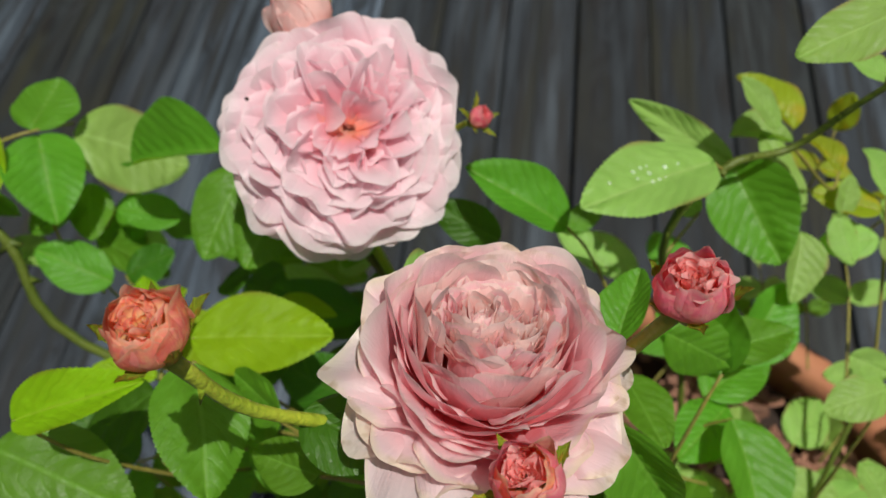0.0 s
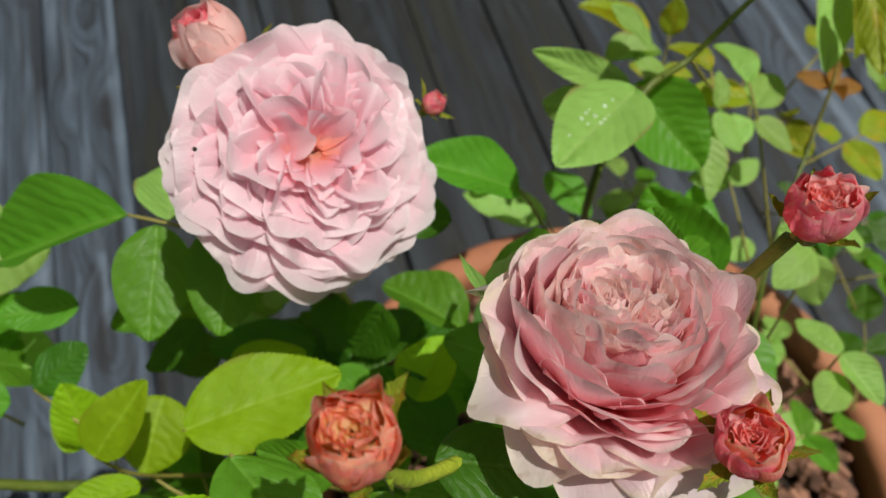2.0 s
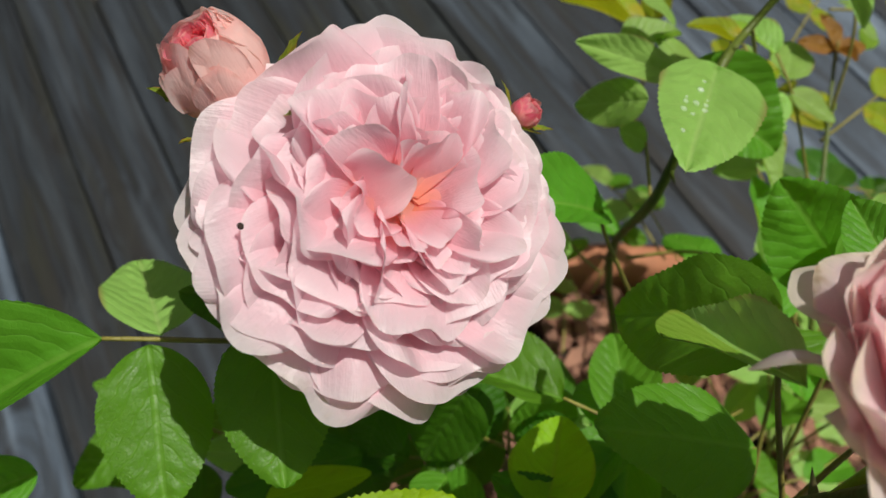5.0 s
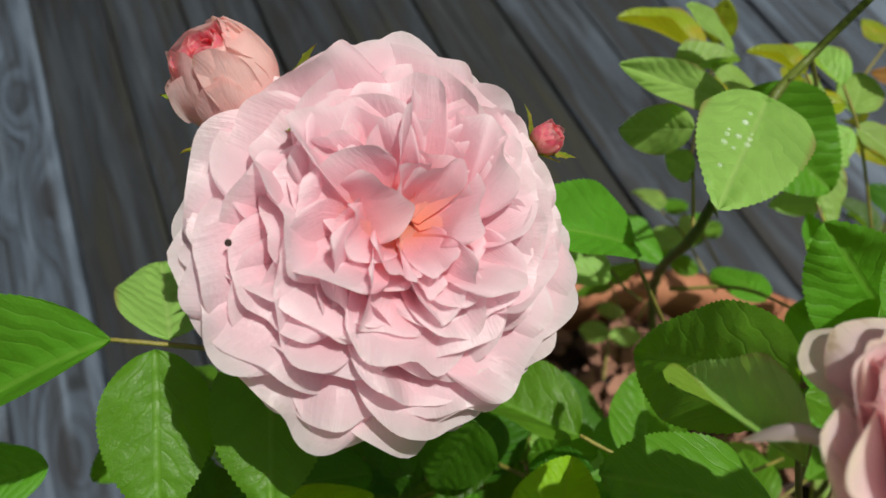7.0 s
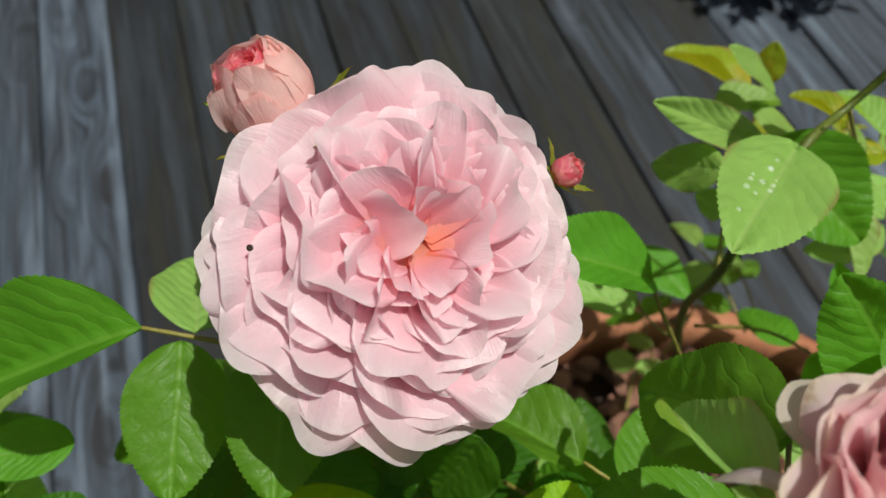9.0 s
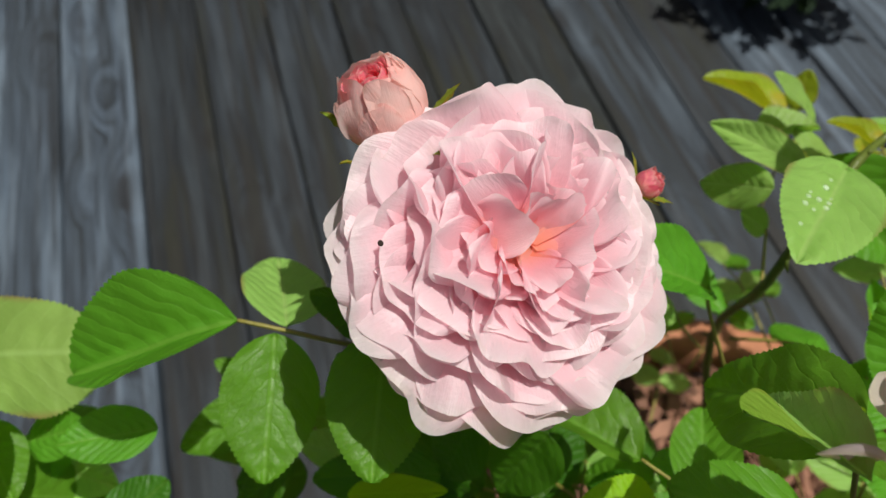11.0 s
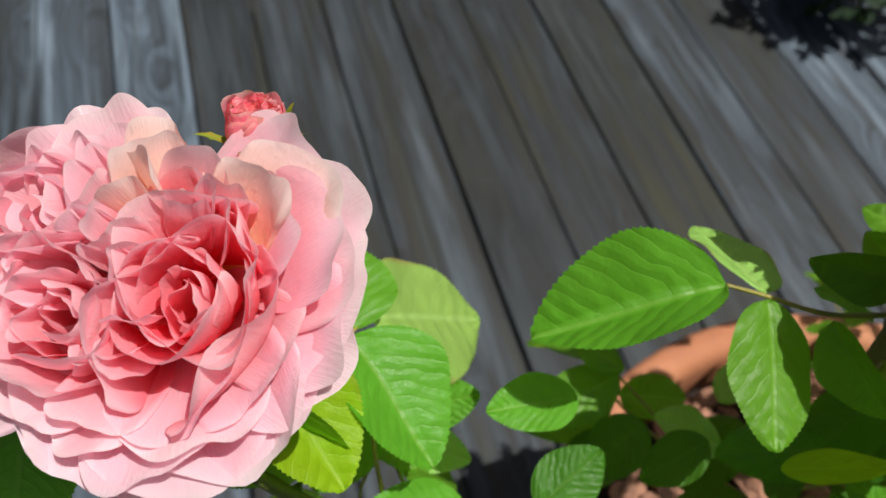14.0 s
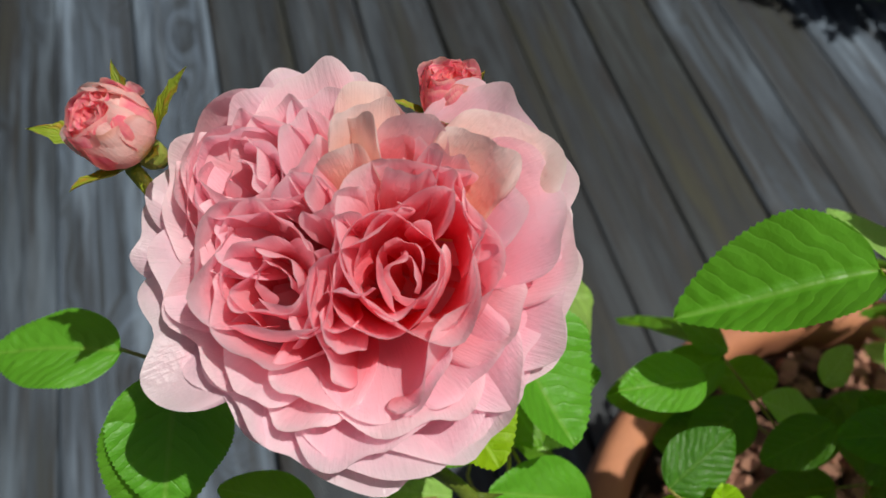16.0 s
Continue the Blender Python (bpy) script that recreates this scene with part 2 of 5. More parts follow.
def clay_material():
    m, t, b, out = material("terracotta")
    ob = t.nodes.new("ShaderNodeTexCoord").outputs["Object"]
    n1 = tex(t, "Noise", ob, Scale=9.0, Detail=6.0).outputs["Fac"]
    n2 = tex(t, "Noise", ob, Scale=120.0, Detail=4.0).outputs["Fac"]
    col = ramp(t, n1, [(0.25, (0.36, 0.13, 0.06)), (0.6, (0.47, 0.20, 0.10)), (0.8, (0.52, 0.28, 0.17))])
    col = mix(t, ramp(t, n2, [(0.5, 0.0), (0.75, 0.35)]), col, (0.30, 0.13, 0.08))
    link(t, col, b.inputs["Base Color"])
    b.inputs["Roughness"].default_value = 0.78
    bump(t, b, n2, 0.3, 0.002)
    return m


def deck_material(name, tint, dirt=1.0, moss=0.35):
    """Weathered grey softwood: long grain that bends round knots, dark stains and algae in streaks, each board its own
    tone. The tint is darkened to hold the shade on the deck.
    """
    m, t, b, out = material(name)
    ob = t.nodes.new("ShaderNodeTexCoord").outputs["Object"]
    rnd = t.nodes.new("ShaderNodeObjectInfo").outputs["Random"]
    off = t.nodes.new("ShaderNodeCombineXYZ")
    link(t, maths(t, "MULTIPLY", rnd, 37.0), off.inputs[0])
    link(t, maths(t, "MULTIPLY", rnd, 91.0), off.inputs[1])
    va = t.nodes.new("ShaderNodeVectorMath")
    link(t, ob, va.inputs[0])
    link(t, off.outputs[0], va.inputs[1])
    p = va.outputs[0]
    vor = tex(t, "Voronoi", mapped(t, p, (9.0, 3.4, 1.0)), Scale=1.0, Randomness=1.0)
    d = maths(t, "ADD", vor.outputs["Distance"], maths(t, "MULTIPLY", tex(t, "Noise", mapped(t, p, (60.0, 30.0, 1.0)), Scale=1.0).outputs["Fac"], 0.06))
    knot = ramp(t, d, [(0.0, 1.0), (0.16, 0.85), (0.22, 0.25), (0.34, 0.0)])
    halo = ramp(t, d, [(0.16, 0.0), (0.27, 1.0), (0.48, 0.0)])
    warp = ramp(t, d, [(0.0, 1.0), (0.55, 0.0)])
    sx = t.nodes.new("ShaderNodeSeparateXYZ")
    link(t, p, sx.inputs[0])
    cx = t.nodes.new("ShaderNodeCombineXYZ")
    link(t, maths(t, "ADD", maths(t, "MULTIPLY", sx.outputs[0], 75.0), maths(t, "MULTIPLY", warp, 9.0)), cx.inputs[0])
    link(t, maths(t, "MULTIPLY", sx.outputs[1], 2.2), cx.inputs[1])
    grain = tex(t, "Noise", cx.outputs[0], Scale=1.0, Detail=6.0, Roughness=0.65).outputs["Fac"]
    fine = tex(t, "Noise", mapped(t, p, (420.0, 10.0, 1.0)), Scale=1.0, Detail=4.0).outputs["Fac"]
    streak = tex(t, "Noise", mapped(t, p, (34.0, 1.3, 1.0)), Scale=1.0, Detail=5.0, Roughness=0.6).outputs["Fac"]
    broad = tex(t, "Noise", mapped(t, p, (22.0, 1.5, 1.0)), Scale=1.0, Detail=5.0, Roughness=0.6).outputs["Fac"]
    col = ramp(t, grain, [(0.36, (0.10, 0.098, 0.092)), (0.45, (0.24, 0.238, 0.23)), (0.54, (0.40, 0.40, 0.395)), (0.66, (0.60, 0.60, 0.60))])
    col = mix(t, maths(t, "MULTIPLY", halo, 0.35), col, (0.46, 0.46, 0.46))
    col = mix(t, maths(t, "MULTIPLY", ramp(t, fine, [(0.35, 1.0), (0.55, 0.0)]), 0.30), col, (0.10, 0.10, 0.095))
    tone = mix(t, rnd, tuple(0.90 * q for q in tint), tuple(1.12 * q for q in tint))
    col = mix(t, 1.0, col, tone, "MULTIPLY")
    # bluish cast of skylit shade, put into the wood's colour
    col = mix(t, 1.0, col, (0.90, 0.985, 1.08), "MULTIPLY")
    stain = ramp(t, streak, [(0.51, 0.0), (0.60, 1.0)])
    col = mix(t, maths(t, "MULTIPLY", stain, 0.85 * dirt), col, (0.013, 0.013, 0.012))
    algae = ramp(t, broad, [(0.51, 0.0), (0.62, 1.0)])
    col = mix(t, maths(t, "MULTIPLY", algae, moss), col, (0.024, 0.025, 0.010))
    pale = ramp(t, broad, [(0.34, 1.0), (0.50, 0.0)])
    col = mix(t, maths(t, "MULTIPLY", pale, 0.75), col, mix(t, 1.0, (1.10, 1.14, 1.16), tone, "MULTIPLY"))
    col = mix(t, maths(t, "MULTIPLY", knot, 0.75), col, (0.010, 0.009, 0.008))
    link(t, col, b.inputs["Base Color"])
    link(t, maths(t, "ADD", maths(t, "MULTIPLY", grain, 0.3), 0.5), b.inputs["Roughness"])
    bump(t, b, maths(t, "ADD", maths(t, "ADD", grain, streak), maths(t, "MULTIPLY", fine, 0.5)), 0.6, 0.004)
    return m


CLAY = clay_material()
# tints hold the deck's shade as well as the wood's grey
SHADED_BOARDS = [deck_material("board_pale_grey", (0.078, 0.102, 0.124)), deck_material("board_grey", (0.054, 0.068, 0.080), 1.0, 0.4), deck_material("board_dark_grey", (0.025, 0.032, 0.037), 1.0, 0.3), deck_material("board_silver", (0.165, 0.212, 0.262), 0.6, 0.12), deck_material("board_mossy", (0.034, 0.043, 0.043), 1.0, 0.8), deck_material("board_slate", (0.036, 0.046, 0.053), 1.0, 0.5)]


# ---- mesh helpers ----
def mesh_of(name, verts, faces, mat, uvs=None, smooth=True):
    me = bpy.data.meshes.new(name)
    me.from_pydata([tuple(v) for v in verts], [], faces)
    me.materials.append(mat)
    if uvs is not None:
        lay = me.uv_layers.new(name="UVMap")
        idx = np.empty(len(me.loops), dtype=np.int32)
        me.loops.foreach_get("vertex_index", idx)
        lay.data.foreach_set("uv", np.asarray(uvs, dtype=np.float32)[idx].ravel())
    if smooth:
        me.polygons.foreach_set("use_smooth", [True] * len(me.polygons))
    me.update()
    return me


def grid_faces(nu, nv, start=0, loop=False):
    w = nv if loop else nv + 1
    return [(start + i * w + j, start + i * w + (j + 1) % w, start + (i + 1) * w + (j + 1) % w, start + (i + 1) * w + j)
            for i in range(nu) for j in range(nv)]


def child(name, me, parent, m=None, label=""):
    ob = new(name, me)
    ob.parent = parent
    if m is not None:
        ob.matrix_basis = m
    if label:
        ob["label"] = label
    return ob


def smooth_path(points, n):
    """A Catmull-Rom line of n+1 points through the given ones."""
    p = [Vector(q) for q in points]
    p = [p[0] * 2 - p[1]] + p + [p[-1] * 2 - p[-2]]
    out = []
    for k in range(n + 1):
        s = k / n * (len(p) - 3)
        i = min(int(s), len(p) - 4)
        u = s - i
        a, b, c, d = p[i:i + 4]
        out.append(0.5 * ((2 * b) + (c - a) * u + (2 * a - 5 * b + 4 * c - d) * u * u + (3 * b - a - 3 * c + d) * u ** 3))
    return out


def tube(points, r0, r1, mat, name, thorns=0, rows=None, sides=8, seed=0, knob=0.0):
    """A tapered stem along the points, with slight swellings and hooked thorns."""
    rng = random.Random(seed)
    n = rows or max(6, 5 * (len(points) - 1))
    path = smooth_path(points, n)
    verts, faces, frames = [], [], []
    ref = Vector((0.3, 0.8, 0.5))
    for k, c in enumerate(path):
        d = (path[min(k + 1, n)] - path[max(k - 1, 0)]).normalized()
        a = (ref - d * ref.dot(d)).normalized()
        b = d.cross(a)
        ref = a
        r = (r0 + (r1 - r0) * k / n) * (1 + 0.06 * math.sin(k * 1.9 + seed)) + (knob if k in (0, n) else 0)
        frames.append((c, a, b, d, r))
        verts += [c + a * (r * math.cos(q)) + b * (r * math.sin(q)) for q in [2 * math.pi * j / sides for j in range(sides)]]
    faces = grid_faces(n, sides, loop=True)
    faces.append(tuple(range(sides))[::-1])
    faces.append(tuple(range(n * sides, (n + 1) * sides)))
    for _ in range(thorns):
        c, a, b, d, r = frames[rng.randrange(1, n)]
        q = rng.uniform(0, 6.28)
        o = a * math.cos(q) + b * math.sin(q)
        s = d.cross(o)
        k, h = len(verts), rng.uniform(1.6, 2.6) * max(r, 0.0012)
        verts += [c + o * r * 0.8 + d * r * 1.1, c + o * r * 0.8 - d * r * 1.1, c + o * r * 0.8 + s * r * 0.5, c + o * r * 0.8 - s * r * 0.5, c + o * (r + h) - d * h * 0.45]
        faces += [(k, k + 2, k + 4), (k + 2, k + 1, k + 4), (k + 1, k + 3, k + 4), (k + 3, k, k + 4)]
    return mesh_of(name, verts, faces, mat)


def lathe(profile, sides, mat, name):
    verts = [(r * math.cos(2 * math.pi * j / sides), r * math.sin(2 * math.pi * j / sides), z) for r, z in profile for j in range(sides)]
    return mesh_of(name, verts, grid_faces(len(profile) - 1, sides, loop=True), mat)


# ---- petals and leaves ----
def basis(at, axis, up=(0, 1, 0)):
    """A frame at a place with z along the axis and y as near as can be to up."""
    z = Vector(axis).normalized()
    y = Vector(up) - z * Vector(up).dot(z)
    y.normalize()
    x = y.cross(z)
    m = Matrix((x, y, z)).transposed().to_4x4()
    m.translation = Vector(at)
    return m


def leaf_mesh(name, mat, fold, arch, teeth, seed, curl=0.0):
    """A serrated leaflet of length 1 along +y and width 1, upper face to +z."""
    rng = random.Random(seed)
    rows, cols = 60, 10
    verts, uvs = [], []
    p1, p2 = rng.uniform(0, 6), rng.uniform(0, 6)
    for i in range(rows + 1):
        u = i / rows
        half = 0.5 * (math.sin(math.pi * u ** 0.86) ** 0.64) * (1.0 - 0.10 * u) * 1.03
        for j in range(cols + 1):
            v = 2 * j / cols - 1
            saw = 0.0
            if j in (0, cols) and 2 <= i <= rows - 1:
                saw = teeth * (1.0 if i % 2 else -0.35)
            x = v * (half + saw)
            y = u + (teeth * 0.5 if j in (0, cols) and i % 2 and i < rows else 0.0)
            z = fold * abs(x) * 2 - arch * (u - 0.15) ** 2 - curl * abs(v) ** 3 * half
            vein = math.cos((u - 0.48 * abs(x) ** 1.25) * 8 * 2 * math.pi + 1.88)
            z += 0.018 * math.sin(7.0 * u + 2.5 * v + p1) * math.sin(3.0 * v + p2) + 0.012 * math.sin(15.0 * u - 3.0 * abs(v) + p2) * abs(v)
            z += 0.0075 * vein * min(1, abs(v) * 3) * (1 - abs(v) ** 3) + 0.022 * math.sin(3.3 * u * 2 + p1) * v * abs(v) + 0.012 * math.sin(9 * u + p2) * abs(v) ** 3
            z -= 0.012 * (1 - min(1, abs(v) * 4))
            verts.append((x, y, z))
            uvs.append((0.5 + x, u))
    return mesh_of(name, verts, grid_faces(rows, cols), mat, uvs)


LEAF_SHAPES = {}


def leaf_shape(mat, k):
    """One of eight shapes of leaflet in a material, made once and shared."""
    if (mat.name, k) not in LEAF_SHAPES:
        fold, arch, curl = ((0.10, 0.10, 0.05), (0.22, 0.16, 0.0), (0.05, 0.22, 0.12), (0.30, 0.05, 0.05), (0.02, 0.08, 0.10), (0.16, 0.30, 0.0), (0.42, 0.12, 0.0), (-0.05, 0.18, 0.08))[k]
        LEAF_SHAPES[mat.name, k] = leaf_mesh("leaflet", mat, fold, arch, 0.011, 11 + k, curl)
    return LEAF_SHAPES[mat.name, k]


def leaf_pose(base, tip, width, roll):
    base, tip = Vector(base), Vector(tip)
    a = tip - base
    length = a.length
    a.normalize()
    n0 = (Vector((0, 0, 1)) - a * a.z).normalized()
    s0 = a.cross(n0)
    n = n0 * math.cos(radians(roll)) + s0 * math.sin(radians(roll))
    s = a.cross(n)
    m = Matrix((s * width, a * length, n * (0.5 * (width + length)))).transposed().to_4x4()
    m.translation = base
    return m


def compound_leaf(stalk, leaflets, mat=STALK, r=0.00085):
    """A leaf of the rose: its stalk along the points, and leaflets (material, shape, base, tip, width, roll)."""
    st = child("leaf_stalk", tube(stalk, r * 1.2, r * 0.8, mat, "leaf_stalk", seed=len(leaflets), sides=6), BUSH)
    for lm, k, base, tip, width, roll in leaflets:
        child("leaflet", leaf_shape(lm, k), st, leaf_pose(base, tip, width, roll))
    return st


# ---- the deck and the ground ----
def build_deck():
    ground = new("ground", mesh_of("ground", [(-400, -400, -0.45), (400, -400, -0.45), (400, 400, -0.45), (-400, 400, -0.45)], [(0, 1, 2, 3)], EARTH))
    tagged(ground, "dark bare earth under and around the deck", "ground", kind="structure")
    floor = new("floor")
    tagged(floor, "weathered grey timber deck of parallel boards", "deck", kind="structure")
    # joists under the boards
    for k in range(9):
        y = -2.2 + 0.51 * k
        v = [(x, y + dy, z) for x in (-3.10, 2.60) for dy in (-0.022, 0.022) for z in (-0.19, -0.034)]
        child("joist", mesh_of("joist", v, [(0, 1, 3, 2), (4, 6, 7, 5), (0, 4, 5, 1), (2, 3, 7, 6), (1, 5, 7, 3), (0, 2, 6, 4)], WOODY, smooth=False), floor)
    rng = random.Random(5)

    def plank(length, mat, k):
        """One board along +y with rounded upper arrises and a slight bow."""
        w, h, e = 0.0698, 0.030, 0.004
        ring = [(-w, -h), (w, -h), (w, -e), (w - e * 0.3, -e * 0.3), (w - e, 0), (-w + e, 0), (-w + e * 0.3, -e * 0.3), (-w, -e)]
        ys = np.linspace(0, length, 9)
        v = [(x + 0.0012 * math.sin(y * 2 + k * 2), y, z + 0.0012 * math.sin(y * 1.3 + k)) for y in ys for x, z in ring]
        f = grid_faces(8, 8, loop=True) + [tuple(range(8)), tuple(range(64, 72))[::-1]]
        return mesh_of("board", v, [q[::-1] for q in f], mat, smooth=False)

    for k in range(-16, 23):
        x = SEAM + 0.143 * (k + 0.5)
        joint = rng.uniform(-1.4, -0.5)
        z = rng.uniform(-0.0015, 0.0015)
        # tone for each board, also standing in for uneven shade across the deck
        tone = {-4: 4, -3: 4, -2: 1, -1: 0, 0: 3, 1: 3, 2: 5, 3: 1, 4: 1, 5: 2, 6: 5, 7: 4, 8: 0, 9: 1, 10: 3, 11: 3, 12: 3}.get(k, (k * 7 + 3) % 5 % 3)
        child("board", plank(1.985 - joint, SHADED_BOARDS[tone], k), floor, pose(x, joint + 0.001, z))
        child("board", plank(joint + 2.4, SHADED_BOARDS[tone], k + 5), floor, pose(x, -2.401, z))


SEAM = -0.7517
build_deck()


# ---- the pot ----
POT = Vector((0.045, 0.109, 0.0))
RIM_Z, RIM_R = 0.438, 0.273


def build_pot(at, rim_r, rim_z, name="terracotta_pot", label="large round terracotta pot with a thick rolled rim"):
    s, h = rim_r, rim_z
    pot = new(name)
    pot.location = at
    tagged(pot, label, "plant pot")
    wall = [(0.0, 0.012), (0.60 * s, 0.012), (0.64 * s, 0.0), (0.66 * s, 0.004), (0.70 * s, 0.10 * h), (0.78 * s, 0.40 * h), (0.87 * s, 0.80 * h), (0.875 * s, 0.835 * h),
            (0.84 * s, 0.86 * h), (0.80 * s, 0.80 * h), (0.62 * s, 0.10 * h), (0.0, 0.09 * h)]
    child("body", lathe(wall, 72, CLAY, "body"), pot)
    rim = [(0.878 * s, 0.835 * h), (0.955 * s, 0.832 * h), (0.985 * s, 0.845 * h), (0.998 * s, 0.87 * h), (1.0 * s, 0.955 * h), (0.99 * s, 0.985 * h), (0.965 * s, 1.0 * h),
           (0.91 * s, 1.0 * h), (0.885 * s, 0.99 * h), (0.872 * s, 0.965 * h), (0.86 * s, 0.87 * h), (0.878 * s, 0.835 * h)]
    child("rim", lathe(rim, 96, CLAY, "rim"), pot)
    return pot


build_pot(POT, RIM_R, RIM_Z)


def build_mulch():
    """Potting soil with a layer of bark chips on it."""
    rng = random.Random(21)
    soil_z, r = RIM_Z - 0.030, 0.845 * RIM_R
    rows = [(0.0, soil_z + 0.010), (0.4 * r, soil_z + 0.008), (0.8 * r, soil_z), (r, soil_z - 0.006), (r, soil_z - 0.06)]
    soil = new("potting_soil", lathe(rows, 40, SOIL, "potting_soil"))
    soil.location = (POT.x, POT.y, 0)
    tagged(soil, "dark potting soil filling the terracotta pot", "soil", kind="stuff")
    verts, faces = [], []
    for _ in range(1500):
        a, q = rng.uniform(0, 6.283), math.sqrt(rng.random()) * (r - 0.012)
        c = Vector((POT.x + q * math.cos(a), POT.y + q * math.sin(a), soil_z + 0.008 + rng.uniform(0, 0.014)))
        lx, ly, lz = rng.uniform(0.006, 0.017), rng.uniform(0.004, 0.009), rng.uniform(0.0016, 0.004)
        m = Euler((rng.gauss(0, 0.45), rng.gauss(0, 0.45), rng.uniform(0, 6.28))).to_matrix()
        k = len(verts)
        for z in (-lz, lz):
            for sx, sy in ((-1, -0.6), (0.1, -1), (1, -0.4), (0.8, 0.7), (-0.2, 1), (-0.9, 0.5)):
                verts.append(c + m @ Vector((sx * lx * rng.uniform(0.75, 1.1), sy * ly * rng.uniform(0.75, 1.1), z)))
        faces += [tuple(range(k, k + 6))[::-1], tuple(range(k + 6, k + 12))] + [(k + j, k + (j + 1) % 6, k + 6 + (j + 1) % 6, k + 6 + j) for j in range(6)]
    chips = new("bark_mulch", mesh_of("bark_mulch", verts, faces, BARK, smooth=False))
    tagged(chips, "reddish-brown bark chips lying on the potting soil", "mulch", kind="stuff")


build_mulch()

# ---- the rose bush ----
BUSH = new("rose_bush")
BUSH.location = (POT.x, POT.y, RIM_Z - 0.04)
tagged(BUSH, "potted shrub rose with full pink flowers and buds", "rose bush")
_plain_child = child


def child(name, me, parent, m=None, label=""):
    ob = _plain_child(name, me, parent, m, label)
    if parent == BUSH:
        ob.matrix_parent_inverse = Matrix.Translation(-BUSH.location)
    return ob


def flower_base(pose_m, z0, r, label, name="rose_flower"):
    """The green hip and calyx under a flower, which carries its petals."""
    prof = [(0.0, z0 - 2.3 * r), (0.45 * r, z0 - 2.2 * r), (0.9 * r, z0 - 1.5 * r), (1.0 * r, z0 - 0.7 * r), (0.8 * r, z0), (1.3 * r, z0 + 0.5 * r), (0.6 * r, z0 + 0.9 * r), (0.0, z0 + 1.0 * r)]
    return child(name, lathe(prof, 14, SEPAL, name), BUSH, pose_m, label)


def sepal(parent, deg, z0, r, length, out, seed):
    """A leafy pointed sepal with small side lobes, bent outwards by out."""
    rng = random.Random(seed)
    verts, uvs = [], []
    n = 14
    for i in range(n + 1):
        u = i / n
        w = length * (0.145 * math.sin(math.pi * min(1, 0.22 + 0.78 * u)) ** 0.8 + (0.05 if i % 4 == 2 and 4 < i < 12 else 0.0)) + length * 0.006
        rr = r * (1 + 1.5 * math.sin(min(1.0, u * 1.6) * 1.57) * 1.0) + out * length * u ** 1.7
        z = z0 + length * (0.95 * u - 0.45 * out * u * u)
        for v in (-1, -0.5, 0, 0.5, 1):
            verts.append((rr - 0.10 * length * v * v * (1 - 0.5 * u) + 0.03 * length * math.sin(5 * u + seed), v * w, z + 0.02 * length * math.sin(7 * u + seed)))
            uvs.append((v * 0.45 + 0.5, u))
    child("sepal", mesh_of("sepal", verts, grid_faces(n, 4), SEPAL_TIP, uvs), parent, Matrix.Rotation(radians(deg + rng.uniform(-10, 10)), 4, "Z"))


